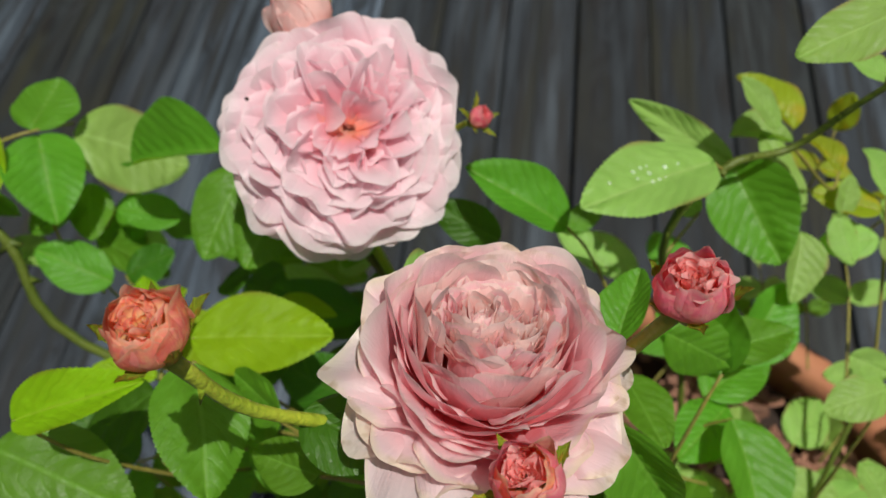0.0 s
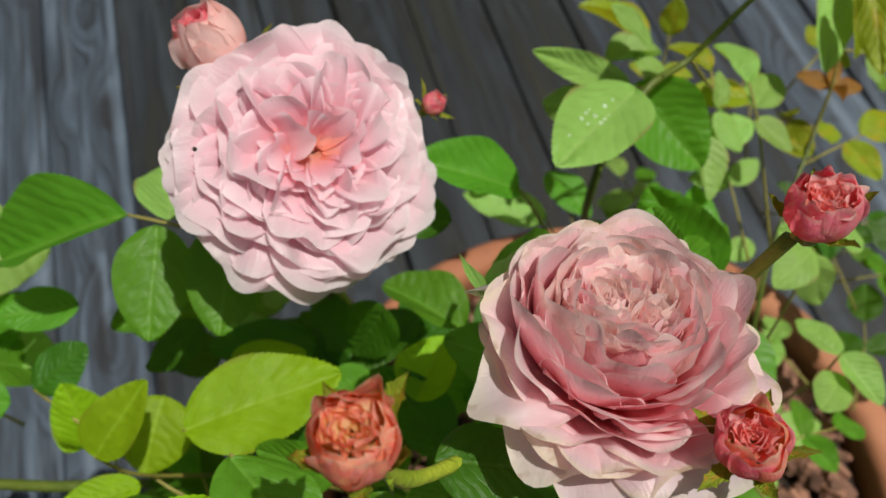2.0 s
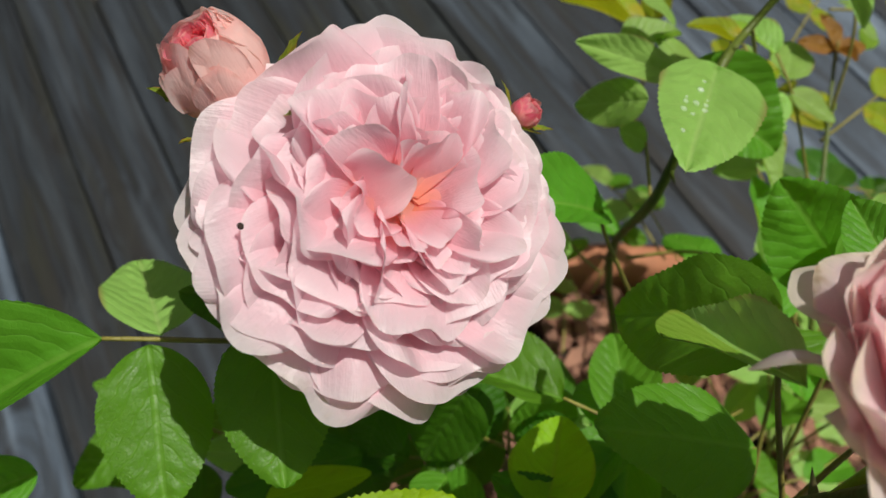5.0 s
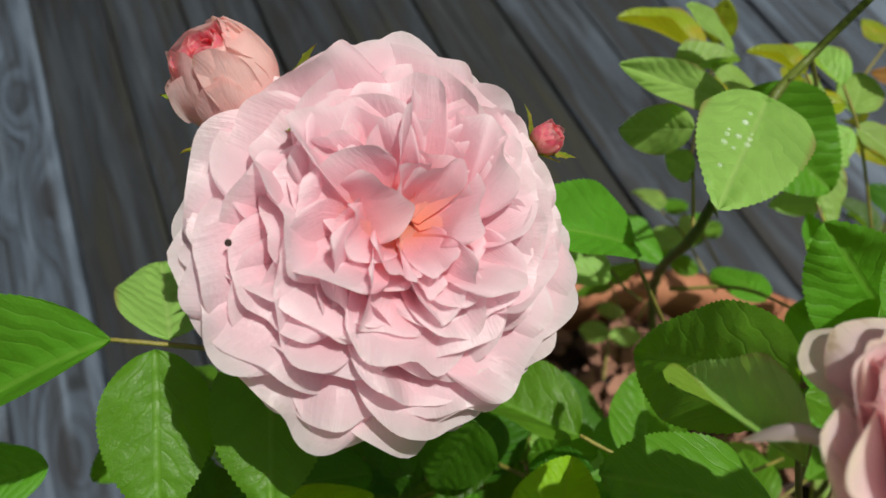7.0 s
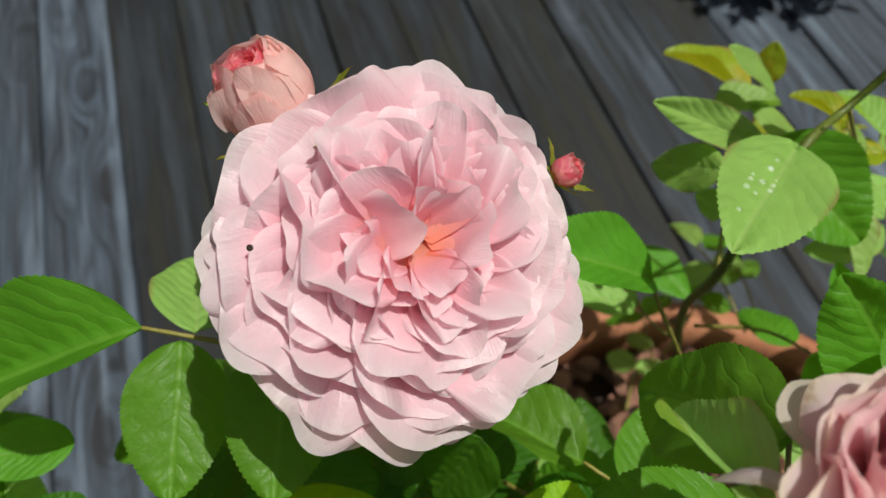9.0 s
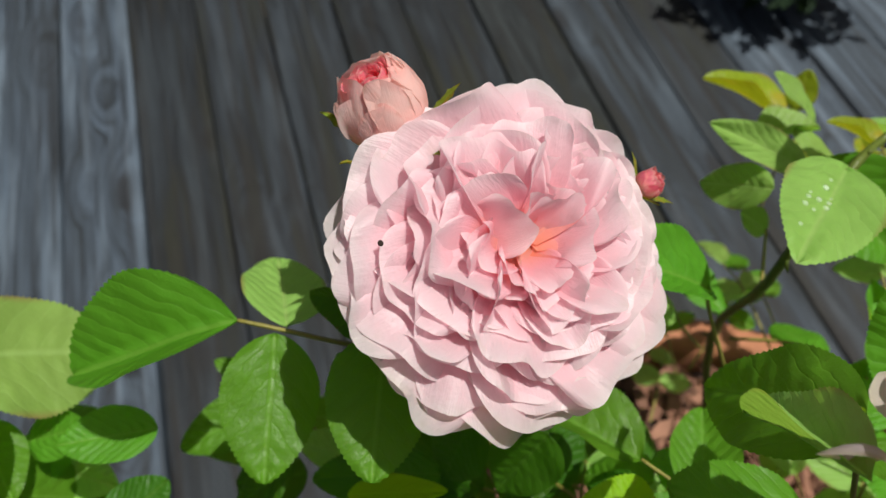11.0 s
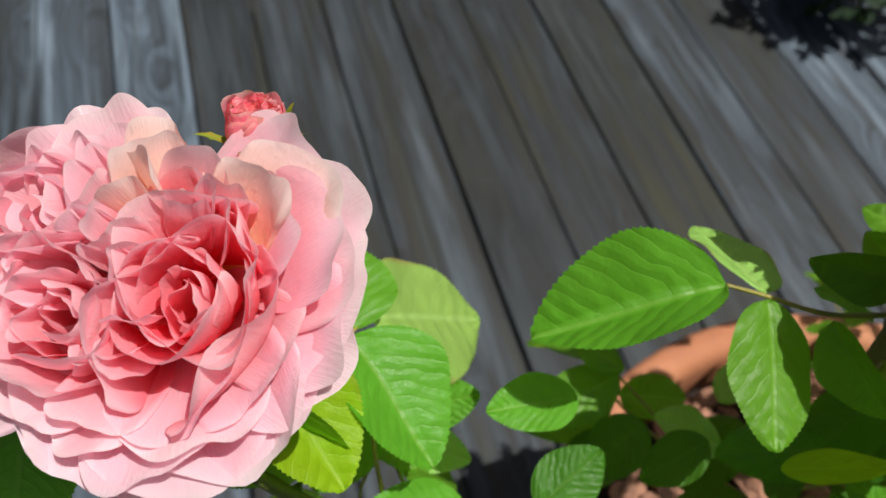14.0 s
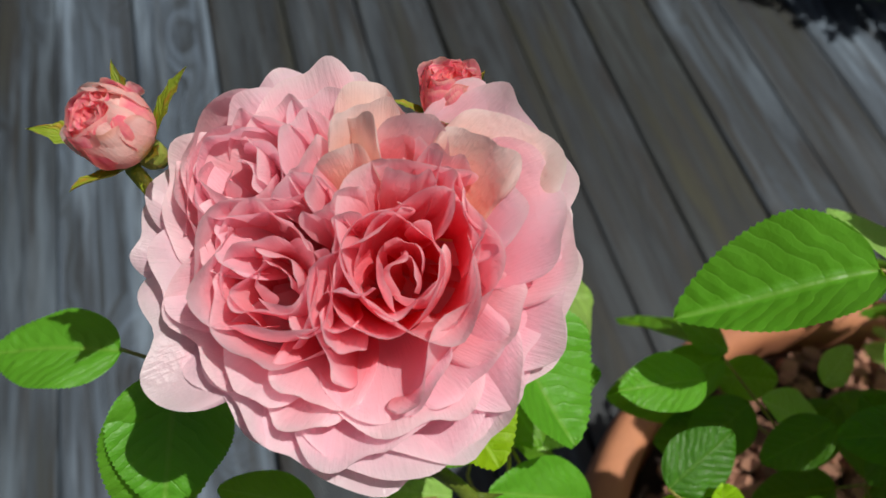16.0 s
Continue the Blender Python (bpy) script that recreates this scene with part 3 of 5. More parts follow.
def blade(parent, mat, R, tip, width, foot=(0.0, 0.0, -0.45), bulge=0.10, cup=0.6, lip=0.0, roll=0.0, wave=0.03, frill=0.01, rim=0.0, notch=0.06, seed=0, nu=14, nv=26, name="petal"):
    """One rose petal in parts of the flower's radius R: from its foot to its tip, bowed outwards by bulge, its sides raised by cup (radians)
    towards the flower's middle. lip: the end bent back; roll: turned about its own length in degrees; wave, frill: slow and quick
    undulation of the margin; rim: the margin rolled back."""
    rng = random.Random(seed)
    ph = [rng.uniform(0, 6.28) for _ in range(9)]
    fr = [rng.uniform(1.3, 2.3), rng.uniform(3.0, 4.8), rng.uniform(6.0, 8.5)]
    f, t = Vector(foot) * R, Vector(tip) * R
    d = t - f
    length = d.length
    d.normalize()
    inward = Vector((f.x - t.x, f.y - t.y, 0))
    inward = inward.normalized() if inward.length > 1e-6 else Vector((0, 1, 0))
    ref = Vector((0, 0, 1)) + inward
    n = (ref - d * ref.dot(d)).normalized()
    n = Matrix.Rotation(radians(roll), 3, d) @ n
    side = d.cross(n)
    mid = (f + t) / 2 - n * (2 * bulge * length)
    w = width * R
    end = min(0.24, 0.34 * w / length)
    skew = rng.uniform(-0.10, 0.10)
    verts, uvs = [], []
    for i in range(nu + 1):
        u = 1 - (1 - i / nu) ** 1.4
        for j in range(nv + 1):
            v = math.sin(math.pi * 0.96 * (j / nv - 0.5)) / math.sin(math.pi * 0.48)
            reach = 1 - end + end * math.sqrt(max(0.0, 1 - abs(v) ** 3.2)) + end * (-2.2 * notch * math.exp(-((v - 0.3 * math.sin(ph[6])) / 0.24) ** 2) + 0.16 * math.sin(2.8 * v + ph[0]) + 0.07 * math.sin(7.0 * v + ph[7]))
            q = u * reach
            c = f * (1 - q) ** 2 + mid * (2 * q * (1 - q)) + t * (q * q)
            tan = ((mid - f) * (1 - q) + (t - mid) * q).normalized()
            nn = tan.cross(side) * -1.0
            hw = w / 2 * (0.24 + 0.76 * math.sin(min(1.0, q / 0.66) * math.pi / 2) ** 1.2)
            s = v * hw + skew * w * q * q
            k = 2 * cup / w
            far = max(u, abs(v) * min(1.0, u * 1.4))
            h = (1 - math.cos(k * s)) / k if abs(cup) > 1e-3 else 0.0
            x = math.sin(k * s) / k if abs(cup) > 1e-3 else s
            h += wave * w * u ** 2.2 * (0.8 * math.sin(fr[0] * v * 2 + ph[1] + 1.2 * u) + 0.5 * math.sin(fr[1] * v + ph[2] + 2.0 * u))
            h += 0.4 * wave * w * math.sin(6.5 * u + ph[4]) * math.sin(2.3 * v + ph[5]) * u
            h += frill * w * max(0.0, far - 0.5) ** 1.5 * 2.2 * (math.sin(fr[2] * v + 3.0 * u + ph[3]) + 0.4 * math.sin(12.0 * v + 3.0 * u + ph[8]))
            h -= lip * length * max(0.0, u - 0.55) ** 2 * 4.0
            h -= rim * w * max(0.0, far - 0.78) ** 2 * 9.0 * max(0.0, 0.55 + 0.75 * math.sin(3.1 * v + 2.0 * u + ph[7]))
            verts.append(c + side * x + nn * h)
            uvs.append((j / nv, u))
    return child(name, mesh_of(name, verts, grid_faces(nu, nv), mat, uvs), parent)


def polar(deg, r, z, eye=(0.0, 0.0)):
    return (eye[0] + r * math.cos(radians(deg)), eye[1] + r * math.sin(radians(deg)), z)


def ring(parent, mats, R, count, r, z, width, seed, start=0.0, span=360.0, eye=(0.0, 0.0), foot_r=0.10, foot_z=-0.45, jitter=1.0, roll=14.0, **shape):
    """A whorl of blades with their tips at the radius r and the height z."""
    rng = random.Random(seed)
    for i in range(count):
        g = rng.uniform
        deg = start + span * (i + 0.5) / count + g(-0.30, 0.30) * jitter * span / count
        rr = r * (1 + 0.06 * jitter * g(-1, 1))
        blade(parent, mats[rng.randrange(len(mats))], R, polar(deg, rr, z + 0.03 * jitter * g(-1, 1), eye), width * g(0.85, 1.2), polar(deg + g(-8, 8), foot_r, foot_z, eye), roll=g(-roll, roll), seed=rng.randrange(10 ** 6), notch=g(0.0, 0.14), **shape)


def swirl(parent, mats, R, eye, size, layers, seed, top=0.14, deep=0.30, per=4, wave=0.05, frill=0.02, lean=0.5, broad=1.0, lip=0.06):
    """Petals wound round a middle of their own: the rims of the inner ones lie lower."""
    rng = random.Random(seed)
    for k in range(layers):
        f = (k + 0.6) / layers
        r = size * f
        n = 2 if k == 0 else 3 if k < 2 else per
        for i in range(n):
            g = rng.uniform
            deg = 57 * k + 360 * i / n + g(-20, 20)
            rr = r * g(0.84, 1.14)
            z = top - deep * (1 - f) ** 1.5 * 0.7 - 0.22 * max(0.0, f - 0.6) + g(-0.025, 0.025)
            blade(parent, mats[rng.randrange(len(mats))], R, polar(deg, rr, z, eye), (1.75 * r + 0.10) * broad * g(0.8, 1.15), polar(deg + g(-25, 25), rr * (1 - lean) * 0.8, top - 0.62, eye),
                  bulge=0.12 + 0.06 * g(-1, 1), cup=g(0.9, 1.45), lip=lip * f * g(0, 2), roll=g(-12, 12), wave=wave * g(0.5, 1.5), frill=frill * g(0.5, 1.5), notch=g(-0.02, 0.08), seed=rng.randrange(10 ** 6))


def build_pale_rose():
    """Very full domed rosette: broad overlapping petals in rings, and large folded petals that crowd round a small apricot eye."""
    R = 0.0436
    fl = flower_base(basis((-0.0925, 0.1825, 0.9120), (0.20, -0.47, 0.86)), -0.55 * R, 0.006, "very full pale pink rose with ruffled petals")
    m, eye = [ROSE_PALE], (0.05, 0.02)
    # skirt bent back, then ring upon ring towards the middle
    for k, (n, r, z, width, lip, bulge, cup) in enumerate((
            (7, 0.92, -0.17, 0.98, 0.16, 0.02, 0.30), (7, 0.97, -0.08, 1.00, 0.12, 0.04, 0.35), (7, 1.00, -0.01, 0.98, 0.10, 0.05, 0.40), (7, 0.97, 0.05, 0.96, 0.08, 0.06, 0.45), (7, 0.92, 0.09, 0.92, 0.07, 0.06, 0.5),
            (7, 0.86, 0.12, 0.88, 0.06, 0.07, 0.6), (7, 0.79, 0.15, 0.82, 0.05, 0.07, 0.65), (7, 0.72, 0.18, 0.76, 0.05, 0.07, 0.7))):
        ring(fl, m, R, n, r, z, width, 1710 + k, 33 * k + 10, foot_r=0.08, foot_z=z - 0.26, roll=9.0, lip=1.2 * lip, bulge=bulge, cup=cup + 0.1, jitter=0.9, wave=0.085, frill=0.028, rim=0.12)
    for k, (n, r, z, width) in enumerate(((7, 0.64, 0.20, 0.62), (7, 0.55, 0.22, 0.56), (6, 0.46, 0.23, 0.50), (6, 0.36, 0.23, 0.42))):
        ring(fl, m, R, n, r, z, width, 1730 + k, 25 * k, eye=eye, foot_z=z - 0.28, roll=14.0, lip=0.06, bulge=0.08, cup=0.7, wave=0.09, frill=0.026, rim=0.10)
    # large folded petals in four crowded groups: degrees, radius, width, turn about their length, cup
    for k, (deg, r, width, roll, cup) in enumerate((
            (278, 0.56, 0.30, 10, 1.1), (268, 0.44, 0.24, -25, 1.2), (290, 0.42, 0.24, 30, 1.2), (302, 0.60, 0.38, 15, 0.8), (256, 0.68, 0.48, -5, 0.8), (238, 0.54, 0.34, -30, 0.8),
            (212, 0.52, 0.40, -22, 0.6), (196, 0.66, 0.46, -12, 0.6), (176, 0.54, 0.44, 18, 0.6), (156, 0.66, 0.48, 8, 0.7), (140, 0.50, 0.36, -24, 0.8),
            (114, 0.72, 0.36, 15, 1.0), (100, 0.56, 0.30, -30, 1.1), (84, 0.74, 0.38, -15, 1.0), (70, 0.60, 0.28, 40, 1.1),
            (52, 0.68, 0.36, -30, 0.9), (30, 0.60, 0.38, -30, 0.7), (10, 0.64, 0.42, -15, 0.7), (350, 0.68, 0.46, 15, 0.7), (328, 0.60, 0.40, -20, 0.7))):
        blade(fl, ROSE_PALE, R, polar(deg, r, 0.30 - 0.26 * abs(r - 0.42) + 0.02 * (k % 3), eye), 1.6 * width, polar(deg, 0.06, 0.02, eye), 0.09, cup, 0.09, roll, 0.085, 0.028, 0.12, seed=1820 + k)
    # broad petals laid over the eye from its sides: tip, width, foot, turn
    for k, (x, y, z, width, fx, fy, roll) in enumerate(((-0.06, 0.14, 0.34, 0.44, -0.30, 0.12, 20), (0.36, 0.05, 0.34, 0.46, 0.10, 0.02, -25), (0.12, -0.20, 0.32, 0.30, 0.08, 0.04, 15), (0.02, -0.30, 0.31, 0.26, 0.05, 0.02, -30),
                                                        (0.10, 0.26, 0.33, 0.30, 0.07, 0.06, 40), (-0.12, -0.16, 0.32, 0.36, 0.0, 0.0, -15), (0.26, 0.22, 0.32, 0.34, 0.08, 0.06, 30), (-0.26, 0.02, 0.31, 0.38, 0.0, 0.04, 10))):
        blade(fl, ROSE_PALE, R, (x, y, z), width, (fx, fy, -0.02), 0.10, 0.9, 0.12, roll, 0.09, 0.035, 0.10, seed=1870 + k)
    return fl


def build_cup_rose():
    """Wide loose outer petals with rolled cream rims round an upright, tightly filled cup."""
    R = 0.0323
    fl = flower_base(basis((-0.0252, 0.0817, 0.9405), (0.20, 0.28, 0.94)), -0.5 * R, 0.006, "cupped soft pink rose with cream-edged outer petals")
    # guard petals: degrees, radius, height, width
    for k, (deg, r, z, width) in enumerate(((165, 1.02, 0.14, 1.15), (196, 1.00, 0.02, 1.0), (222, 1.08, -0.08, 1.0), (250, 1.22, -0.16, 0.9), (282, 1.30, -0.16, 1.0), (318, 1.12, -0.10, 0.95),
                                            (350, 1.08, 0.02, 1.0), (25, 1.00, 0.10, 1.1), (70, 0.95, 0.20, 1.1), (120, 1.00, 0.20, 1.1))):
        blade(fl, ROSE_GUARD, R, polar(deg, r, z), 1.35 * width, polar(deg, 0.10, -0.45), 0.06, 0.30, 0.06, (8, -10, 6)[k % 3], 0.080, 0.026, 0.32, seed=500 + k)
    for k, (deg, r, z, width) in enumerate(((182, 1.00, 0.26, 0.95), (214, 1.06, 0.06, 0.85), (240, 1.10, 0.00, 0.9), (268, 1.10, 0.02, 0.95), (300, 1.06, 0.06, 0.95), (335, 0.98, 0.16, 0.95), (10, 0.92, 0.30, 0.95), (55, 0.86, 0.40, 1.0), (100, 0.84, 0.45, 1.0), (145, 0.88, 0.40, 1.0))):
        blade(fl, ROSE_GUARD, R, polar(deg, r, z), width, polar(deg, 0.10, -0.45), 0.13, 0.45, 0.06, (-8, 10, -4)[k % 3], 0.055, 0.016, 0.20, seed=520 + k)
    # the bowl: nested shells, closed behind, stepping outwards in front
    for k in range(8):
        rng = random.Random(560 + k)
        n = (6, 6, 6, 6, 6, 6, 5, 5)[k]
        for i in range(n):
            g = rng.uniform
            deg = 47 * k + 360 * i / n + g(-12, 12)
            front = max(0.0, math.cos(radians(deg - 275))) ** 0.7
            r = (0.86 - 0.066 * k) * (1 - front) + (0.97 - 0.085 * k) * front
            z = (0.46 + 0.018 * k) * (1 - front) + (0.16 + 0.058 * k) * front
            blade(fl, ROSE_MID if k < 5 else (ROSE_MID, ROSE_HEART)[i % 2], R, polar(deg, r * g(0.96, 1.04), z + g(-0.03, 0.03)), (1.14 - 0.07 * k) * g(0.9, 1.2), polar(deg, 0.18, -0.42), 0.22 - 0.06 * front, 0.80, 0.04 + 0.05 * front, g(-10, 10), 0.04, 0.012, 0.14, seed=rng.randrange(10 ** 6), notch=g(0, 0.1))
    for k, (n, r, z, width) in enumerate(((8, 0.50, 0.52, 0.52), (8, 0.43, 0.53, 0.44), (7, 0.35, 0.52, 0.40))):
        ring(fl, [ROSE_MID, ROSE_HEART], R, n, r, z, width, 580 + k, 20 * k, foot_r=0.14, foot_z=0.0, bulge=0.13, cup=0.85, roll=14.0, lip=0.05, wave=0.06, frill=0.024, rim=0.08)
    # the heart: small apricot swirls crowded in the bowl
    swirl(fl, [ROSE_HEART, ROSE_MID], R, (-0.17, 0.06), 0.27, 7, 571, 0.56, 0.20, 4, 0.06, 0.025, 0.35, 1.1, 0.14)
    swirl(fl, [ROSE_HEART], R, (0.15, 0.12), 0.28, 7, 572, 0.54, 0.24, 4, 0.07, 0.03, 0.35, 1.1, 0.14)
    swirl(fl, [ROSE_HEART, ROSE_MID], R, (0.02, -0.15), 0.24, 6, 573, 0.50, 0.18, 4, 0.06, 0.025, 0.35, 1.1, 0.14)
    return fl


def build_quartered_rose():
    """Large warm pink flower: wide blush outer petals, and swirls of frilled petals parted by a peach cleft."""
    R = 0.0469
    fl = flower_base(basis((-0.3416, 0.2280, 0.9218), (-0.09, -0.31, 0.94)), -0.5 * R, 0.007, "large quartered warm pink rose with peach heart")
    m, o, both = [ROSE_DEEP], [ROSE_BLUSH], [ROSE_BLUSH, ROSE_DEEP]
    # outer petals: degrees, radius, height, width
    for k, (deg, r, z, width) in enumerate(((270, 1.02, -0.16, 0.85), (248, 0.93, -0.18, 0.70), (296, 0.95, -0.18, 0.70), (322, 0.98, -0.16, 0.60), (345, 1.00, -0.10, 0.70), (12, 1.07, -0.14, 0.50), (28, 1.02, -0.10, 0.56),
                                            (96, 0.94, -0.10, 0.50), (112, 0.98, -0.10, 0.60), (135, 1.04, -0.08, 0.66), (158, 1.06, -0.10, 0.50), (186, 1.10, -0.10, 0.66), (206, 0.96, -0.12, 0.60), (226, 0.94, -0.16, 0.66))):
        blade(fl, ROSE_BLUSH, R, polar(deg, r, z), 1.22 * width, polar(deg, 0.10, -0.45), 0.07, 0.40, 0.10, (6, -9, 4)[k % 3], 0.05, 0.015, 0.05, seed=600 + k)
    for k, (deg, r, z, width) in enumerate(((262, 0.98, -0.08, 0.80), (284, 0.98, -0.08, 0.80), (238, 0.96, -0.08, 0.66), (308, 0.92, -0.06, 0.60), (332, 0.96, -0.02, 0.66), (356, 0.96, 0.02, 0.70), (24, 0.98, 0.06, 0.66),
                                            (98, 0.90, 0.06, 0.50), (122, 0.92, 0.04, 0.56), (148, 0.95, 0.03, 0.60), (172, 0.94, 0.00, 0.50), (196, 0.90, -0.02, 0.60), (216, 0.92, -0.06, 0.66))):
        blade(fl, both[k % 2] if 4 < k < 12 else ROSE_BLUSH, R, polar(deg, r, z), 1.2 * width, polar(deg, 0.10, -0.45), 0.11, 0.55, 0.06, (-6, 8, -3)[k % 3], 0.05, 0.016, 0.06, seed=620 + k)
    for k, (deg, r, z, width) in enumerate(((256, 0.92, 0.00, 0.74), (276, 0.84, 0.03, 0.78), (296, 0.80, 0.05, 0.60), (232, 0.84, 0.02, 0.56), (214, 0.80, 0.04, 0.50), (316, 0.78, 0.06, 0.54), (266, 0.74, 0.07, 0.66), (240, 0.72, 0.08, 0.48))):
        blade(fl, (ROSE_BLUSH, ROSE_DEEP)[k % 2], R, polar(deg, r, z), width, polar(deg, 0.10, -0.42), 0.14, 0.6, 0.05, (5, -7, 3)[k % 3], 0.045, 0.018, 0.08, seed=640 + k)
    # broad smooth petals on one side, one folded over
    for k, (x, y, z, width, roll, cup) in enumerate(((0.90, 0.32, 0.10, 0.66, 8, 0.5), (0.92, 0.02, 0.10, 0.76, -6, 0.5), (0.74, 0.10, 0.17, 0.56, -12, 0.6), (0.66, 0.26, 0.25, 0.50, 12, 0.9))):
        blade(fl, (ROSE_PEACH, ROSE_BLUSH, ROSE_BLUSH, ROSE_PEACH)[k], R, (x, y, z), width, (0.20, 0.0, -0.35), 0.12, cup, 0.04, roll, 0.045, 0.014, 0.12 + 0.25 * (k == 3), seed=660 + k)
    # peach petals that stand in the cleft
    for k, (x, y, z, width, roll) in enumerate(((0.28, 0.64, 0.14, 0.50, -10), (0.20, 0.58, 0.22, 0.40, 35), (0.10, 0.52, 0.24, 0.34, -45), (0.04, 0.36, 0.24, 0.32, -20), (-0.10, 0.32, 0.22, 0.26, 30), (0.42, 0.42, 0.22, 0.40, 20))):
        blade(fl, (ROSE_PEACH, ROSE_PEACH, ROSE_PEACH, ROSE_PEACH, ROSE_DEEP, ROSE_DEEP)[k], R, (x, y, z), width, (0.02, 0.12, -0.35), 0.12, 0.7, 0.06, roll, 0.06, 0.02, 0.10, seed=670 + k)
    # short frilled petals between the cleft and the deep swirl
    for k, (x, y, z, width) in enumerate(((0.50, 0.26, 0.20, 0.30), (0.40, 0.30, 0.22, 0.26), (0.30, 0.22, 0.22, 0.28), (0.22, 0.30, 0.20, 0.24), (0.46, 0.14, 0.20, 0.30), (-0.02, 0.20, 0.22, 0.26), (-0.06, 0.06, 0.20, 0.24), (-0.14, 0.14, 0.20, 0.24))):
        blade(fl, ROSE_DEEP, R, (x, y, z), width, (0.5 * x, 0.5 * y - 0.06, -0.30), 0.10, 0.8, 0.06, (30, -40, 20)[k % 3], 0.08, 0.04, 0.05, seed=680 + k)
    swirl(fl, [ROSE_RED, ROSE_DEEP], R, (0.17, -0.16), 0.46, 6, 691, 0.23, 0.30, 3, 0.075, 0.028, 0.30, 1.25)
    swirl(fl, m, R, (-0.42, -0.04), 0.37, 5, 692, 0.19, 0.20, 3, 0.075, 0.026, 0.4, 1.25)
    swirl(fl, both, R, (-0.46, 0.48), 0.36, 5, 693, 0.15, 0.18, 3, 0.075, 0.026, 0.4, 1.25)
    for k, (x, y, z, width) in enumerate(((-0.16, 0.62, 0.14, 0.36), (-0.26, 0.74, 0.10, 0.44), (-0.06, 0.76, 0.10, 0.40), (-0.12, 0.46, 0.18, 0.30), (-0.24, 0.34, 0.18, 0.30), (-0.70, 0.26, 0.06, 0.44), (-0.62, 0.18, 0.10, 0.36), (-0.20, -0.42, 0.14, 0.30), (-0.12, -0.20, 0.18, 0.26), (-0.28, -0.34, 0.14, 0.34))):
        blade(fl, both[k % 2], R, (x, y, z), width, (0.45 * x, 0.45 * y, -0.32), 0.11, 0.8, 0.05, (20, -30, 12)[k % 3], 0.06, 0.03, 0.05, seed=700 + k)
    return fl


def build_bud(at, axis, r, mats, label, seed, spread=0.62, sepals=5, sepal_out=0.5, sepal_len=2.0, core=None, tall=1.0, crinkle=0.05, deep=0.5, layers=6):
    """A closed or half-open bud: outer petals that enclose a tight swirl, ragged at the mouth, on a green hip with pointed sepals."""
    rng = random.Random(seed)
    fl = flower_base(basis(at, axis), -0.95 * r * tall, 0.36 * r, label, "rose_bud")
    g = rng.uniform
    for k, (n, rr, z, width) in enumerate(((5, spread + 0.14, 0.62, 1.35), (5, spread + 0.05, 0.74, 1.20), (5, spread - 0.06, 0.80, 1.05))):
        for i in range(n):
            deg = 37 * k + 360 * i / n + g(-14, 14)
            blade(fl, mats[rng.randrange(len(mats))], r, polar(deg, rr * g(0.92, 1.08), (z + g(-0.06, 0.06)) * tall), 1.25 * width * g(0.95, 1.15), polar(deg, 0.2, -0.95 * tall), 0.29, 1.05, 0.0, g(-8, 8), crinkle * g(0.5, 1.3), 0.3 * crinkle, 0.12 * g(0, 2), g(0, 0.15), rng.randrange(10 ** 6), 12, 16)
    swirl(fl, [core or mats[0]], r, (0.0, 0.0), spread, layers, seed + 40, 0.80 * tall, deep, 4, 1.6 * crinkle, 0.5 * crinkle, 0.35)
    for i in range(sepals):
        sepal(fl, 72 * i + seed * 13, -1.0 * r * tall, 0.4 * r, sepal_len * r * g(0.8, 1.15), sepal_out * g(0.6, 1.4), seed + i)
    return fl


def spot_on(flower, place, r):
    """A small brown blemish that lies on the petal nearest to a place."""
    inner = flower.matrix_basis.inverted() @ Vector(place)
    petal, v = min(((c, v) for c in flower.children for v in c.data.vertices), key=lambda q: (q[1].co - inner).length)
    n = v.normal if v.normal.z > 0 else -v.normal
    prof = [(r, -0.0001), (r * 0.9, 0.00015), (r * 0.5, 0.0003), (0.0, 0.00035)]
    child("brown_spot", lathe(prof, 12, SOIL, "brown_spot"), petal, basis(v.co, n), "small dark brown blemish")


spot_on(build_pale_rose(), (-0.1275, 0.1870, 0.9310), 0.0008)
build_cup_rose()
build_quartered_rose()
build_bud((-0.091, 0.062, 0.991), (0.05, 0.06, 0.99), 0.0085, [BUD_RUST], "rust and orange rose bud with a papery open mouth", 3, 0.66, sepal_out=0.35, sepal_len=1.6, core=BUD_RUST, crinkle=0.09)
build_bud((-0.012, 0.046, 0.958), (-0.10, 0.08, 0.99), 0.0080, [BUD_CORAL, BUD_RUST], "rust-pink rose bud with green sepals turned outwards", 4, 0.66, sepal_out=0.7, sepal_len=1.35, core=BUD_HEART, crinkle=0.08)
build_bud((0.023, 0.089, 0.969), (-0.02, 0.10, 0.99), 0.0083, [BUD_CORAL], "coral rose bud opening on a stout green stem", 5, 0.66, sepal_out=0.35, sepal_len=1.5, core=BUD_HEART, crinkle=0.09)
build_bud((-0.1148, 0.2290, 0.9288), (-0.24, 0.165, 0.94), 0.0146, [BUD_CREAM], "cream and blush half-open bud beside the pale rose", 6, 0.40, sepal_out=0.6, sepal_len=1.05, core=BUD_CORAL, crinkle=0.045, deep=0.35)
build_bud((-0.3886, 0.262, 0.936), (-0.40, -0.05, 0.90), 0.0098, [BUD_CORAL, BUD_CREAM], "coral bud with peach outer petals and ragged sepals", 7, 0.52, sepal_out=0.6, sepal_len=1.7, core=BUD_CORAL, crinkle=0.08, deep=0.4)
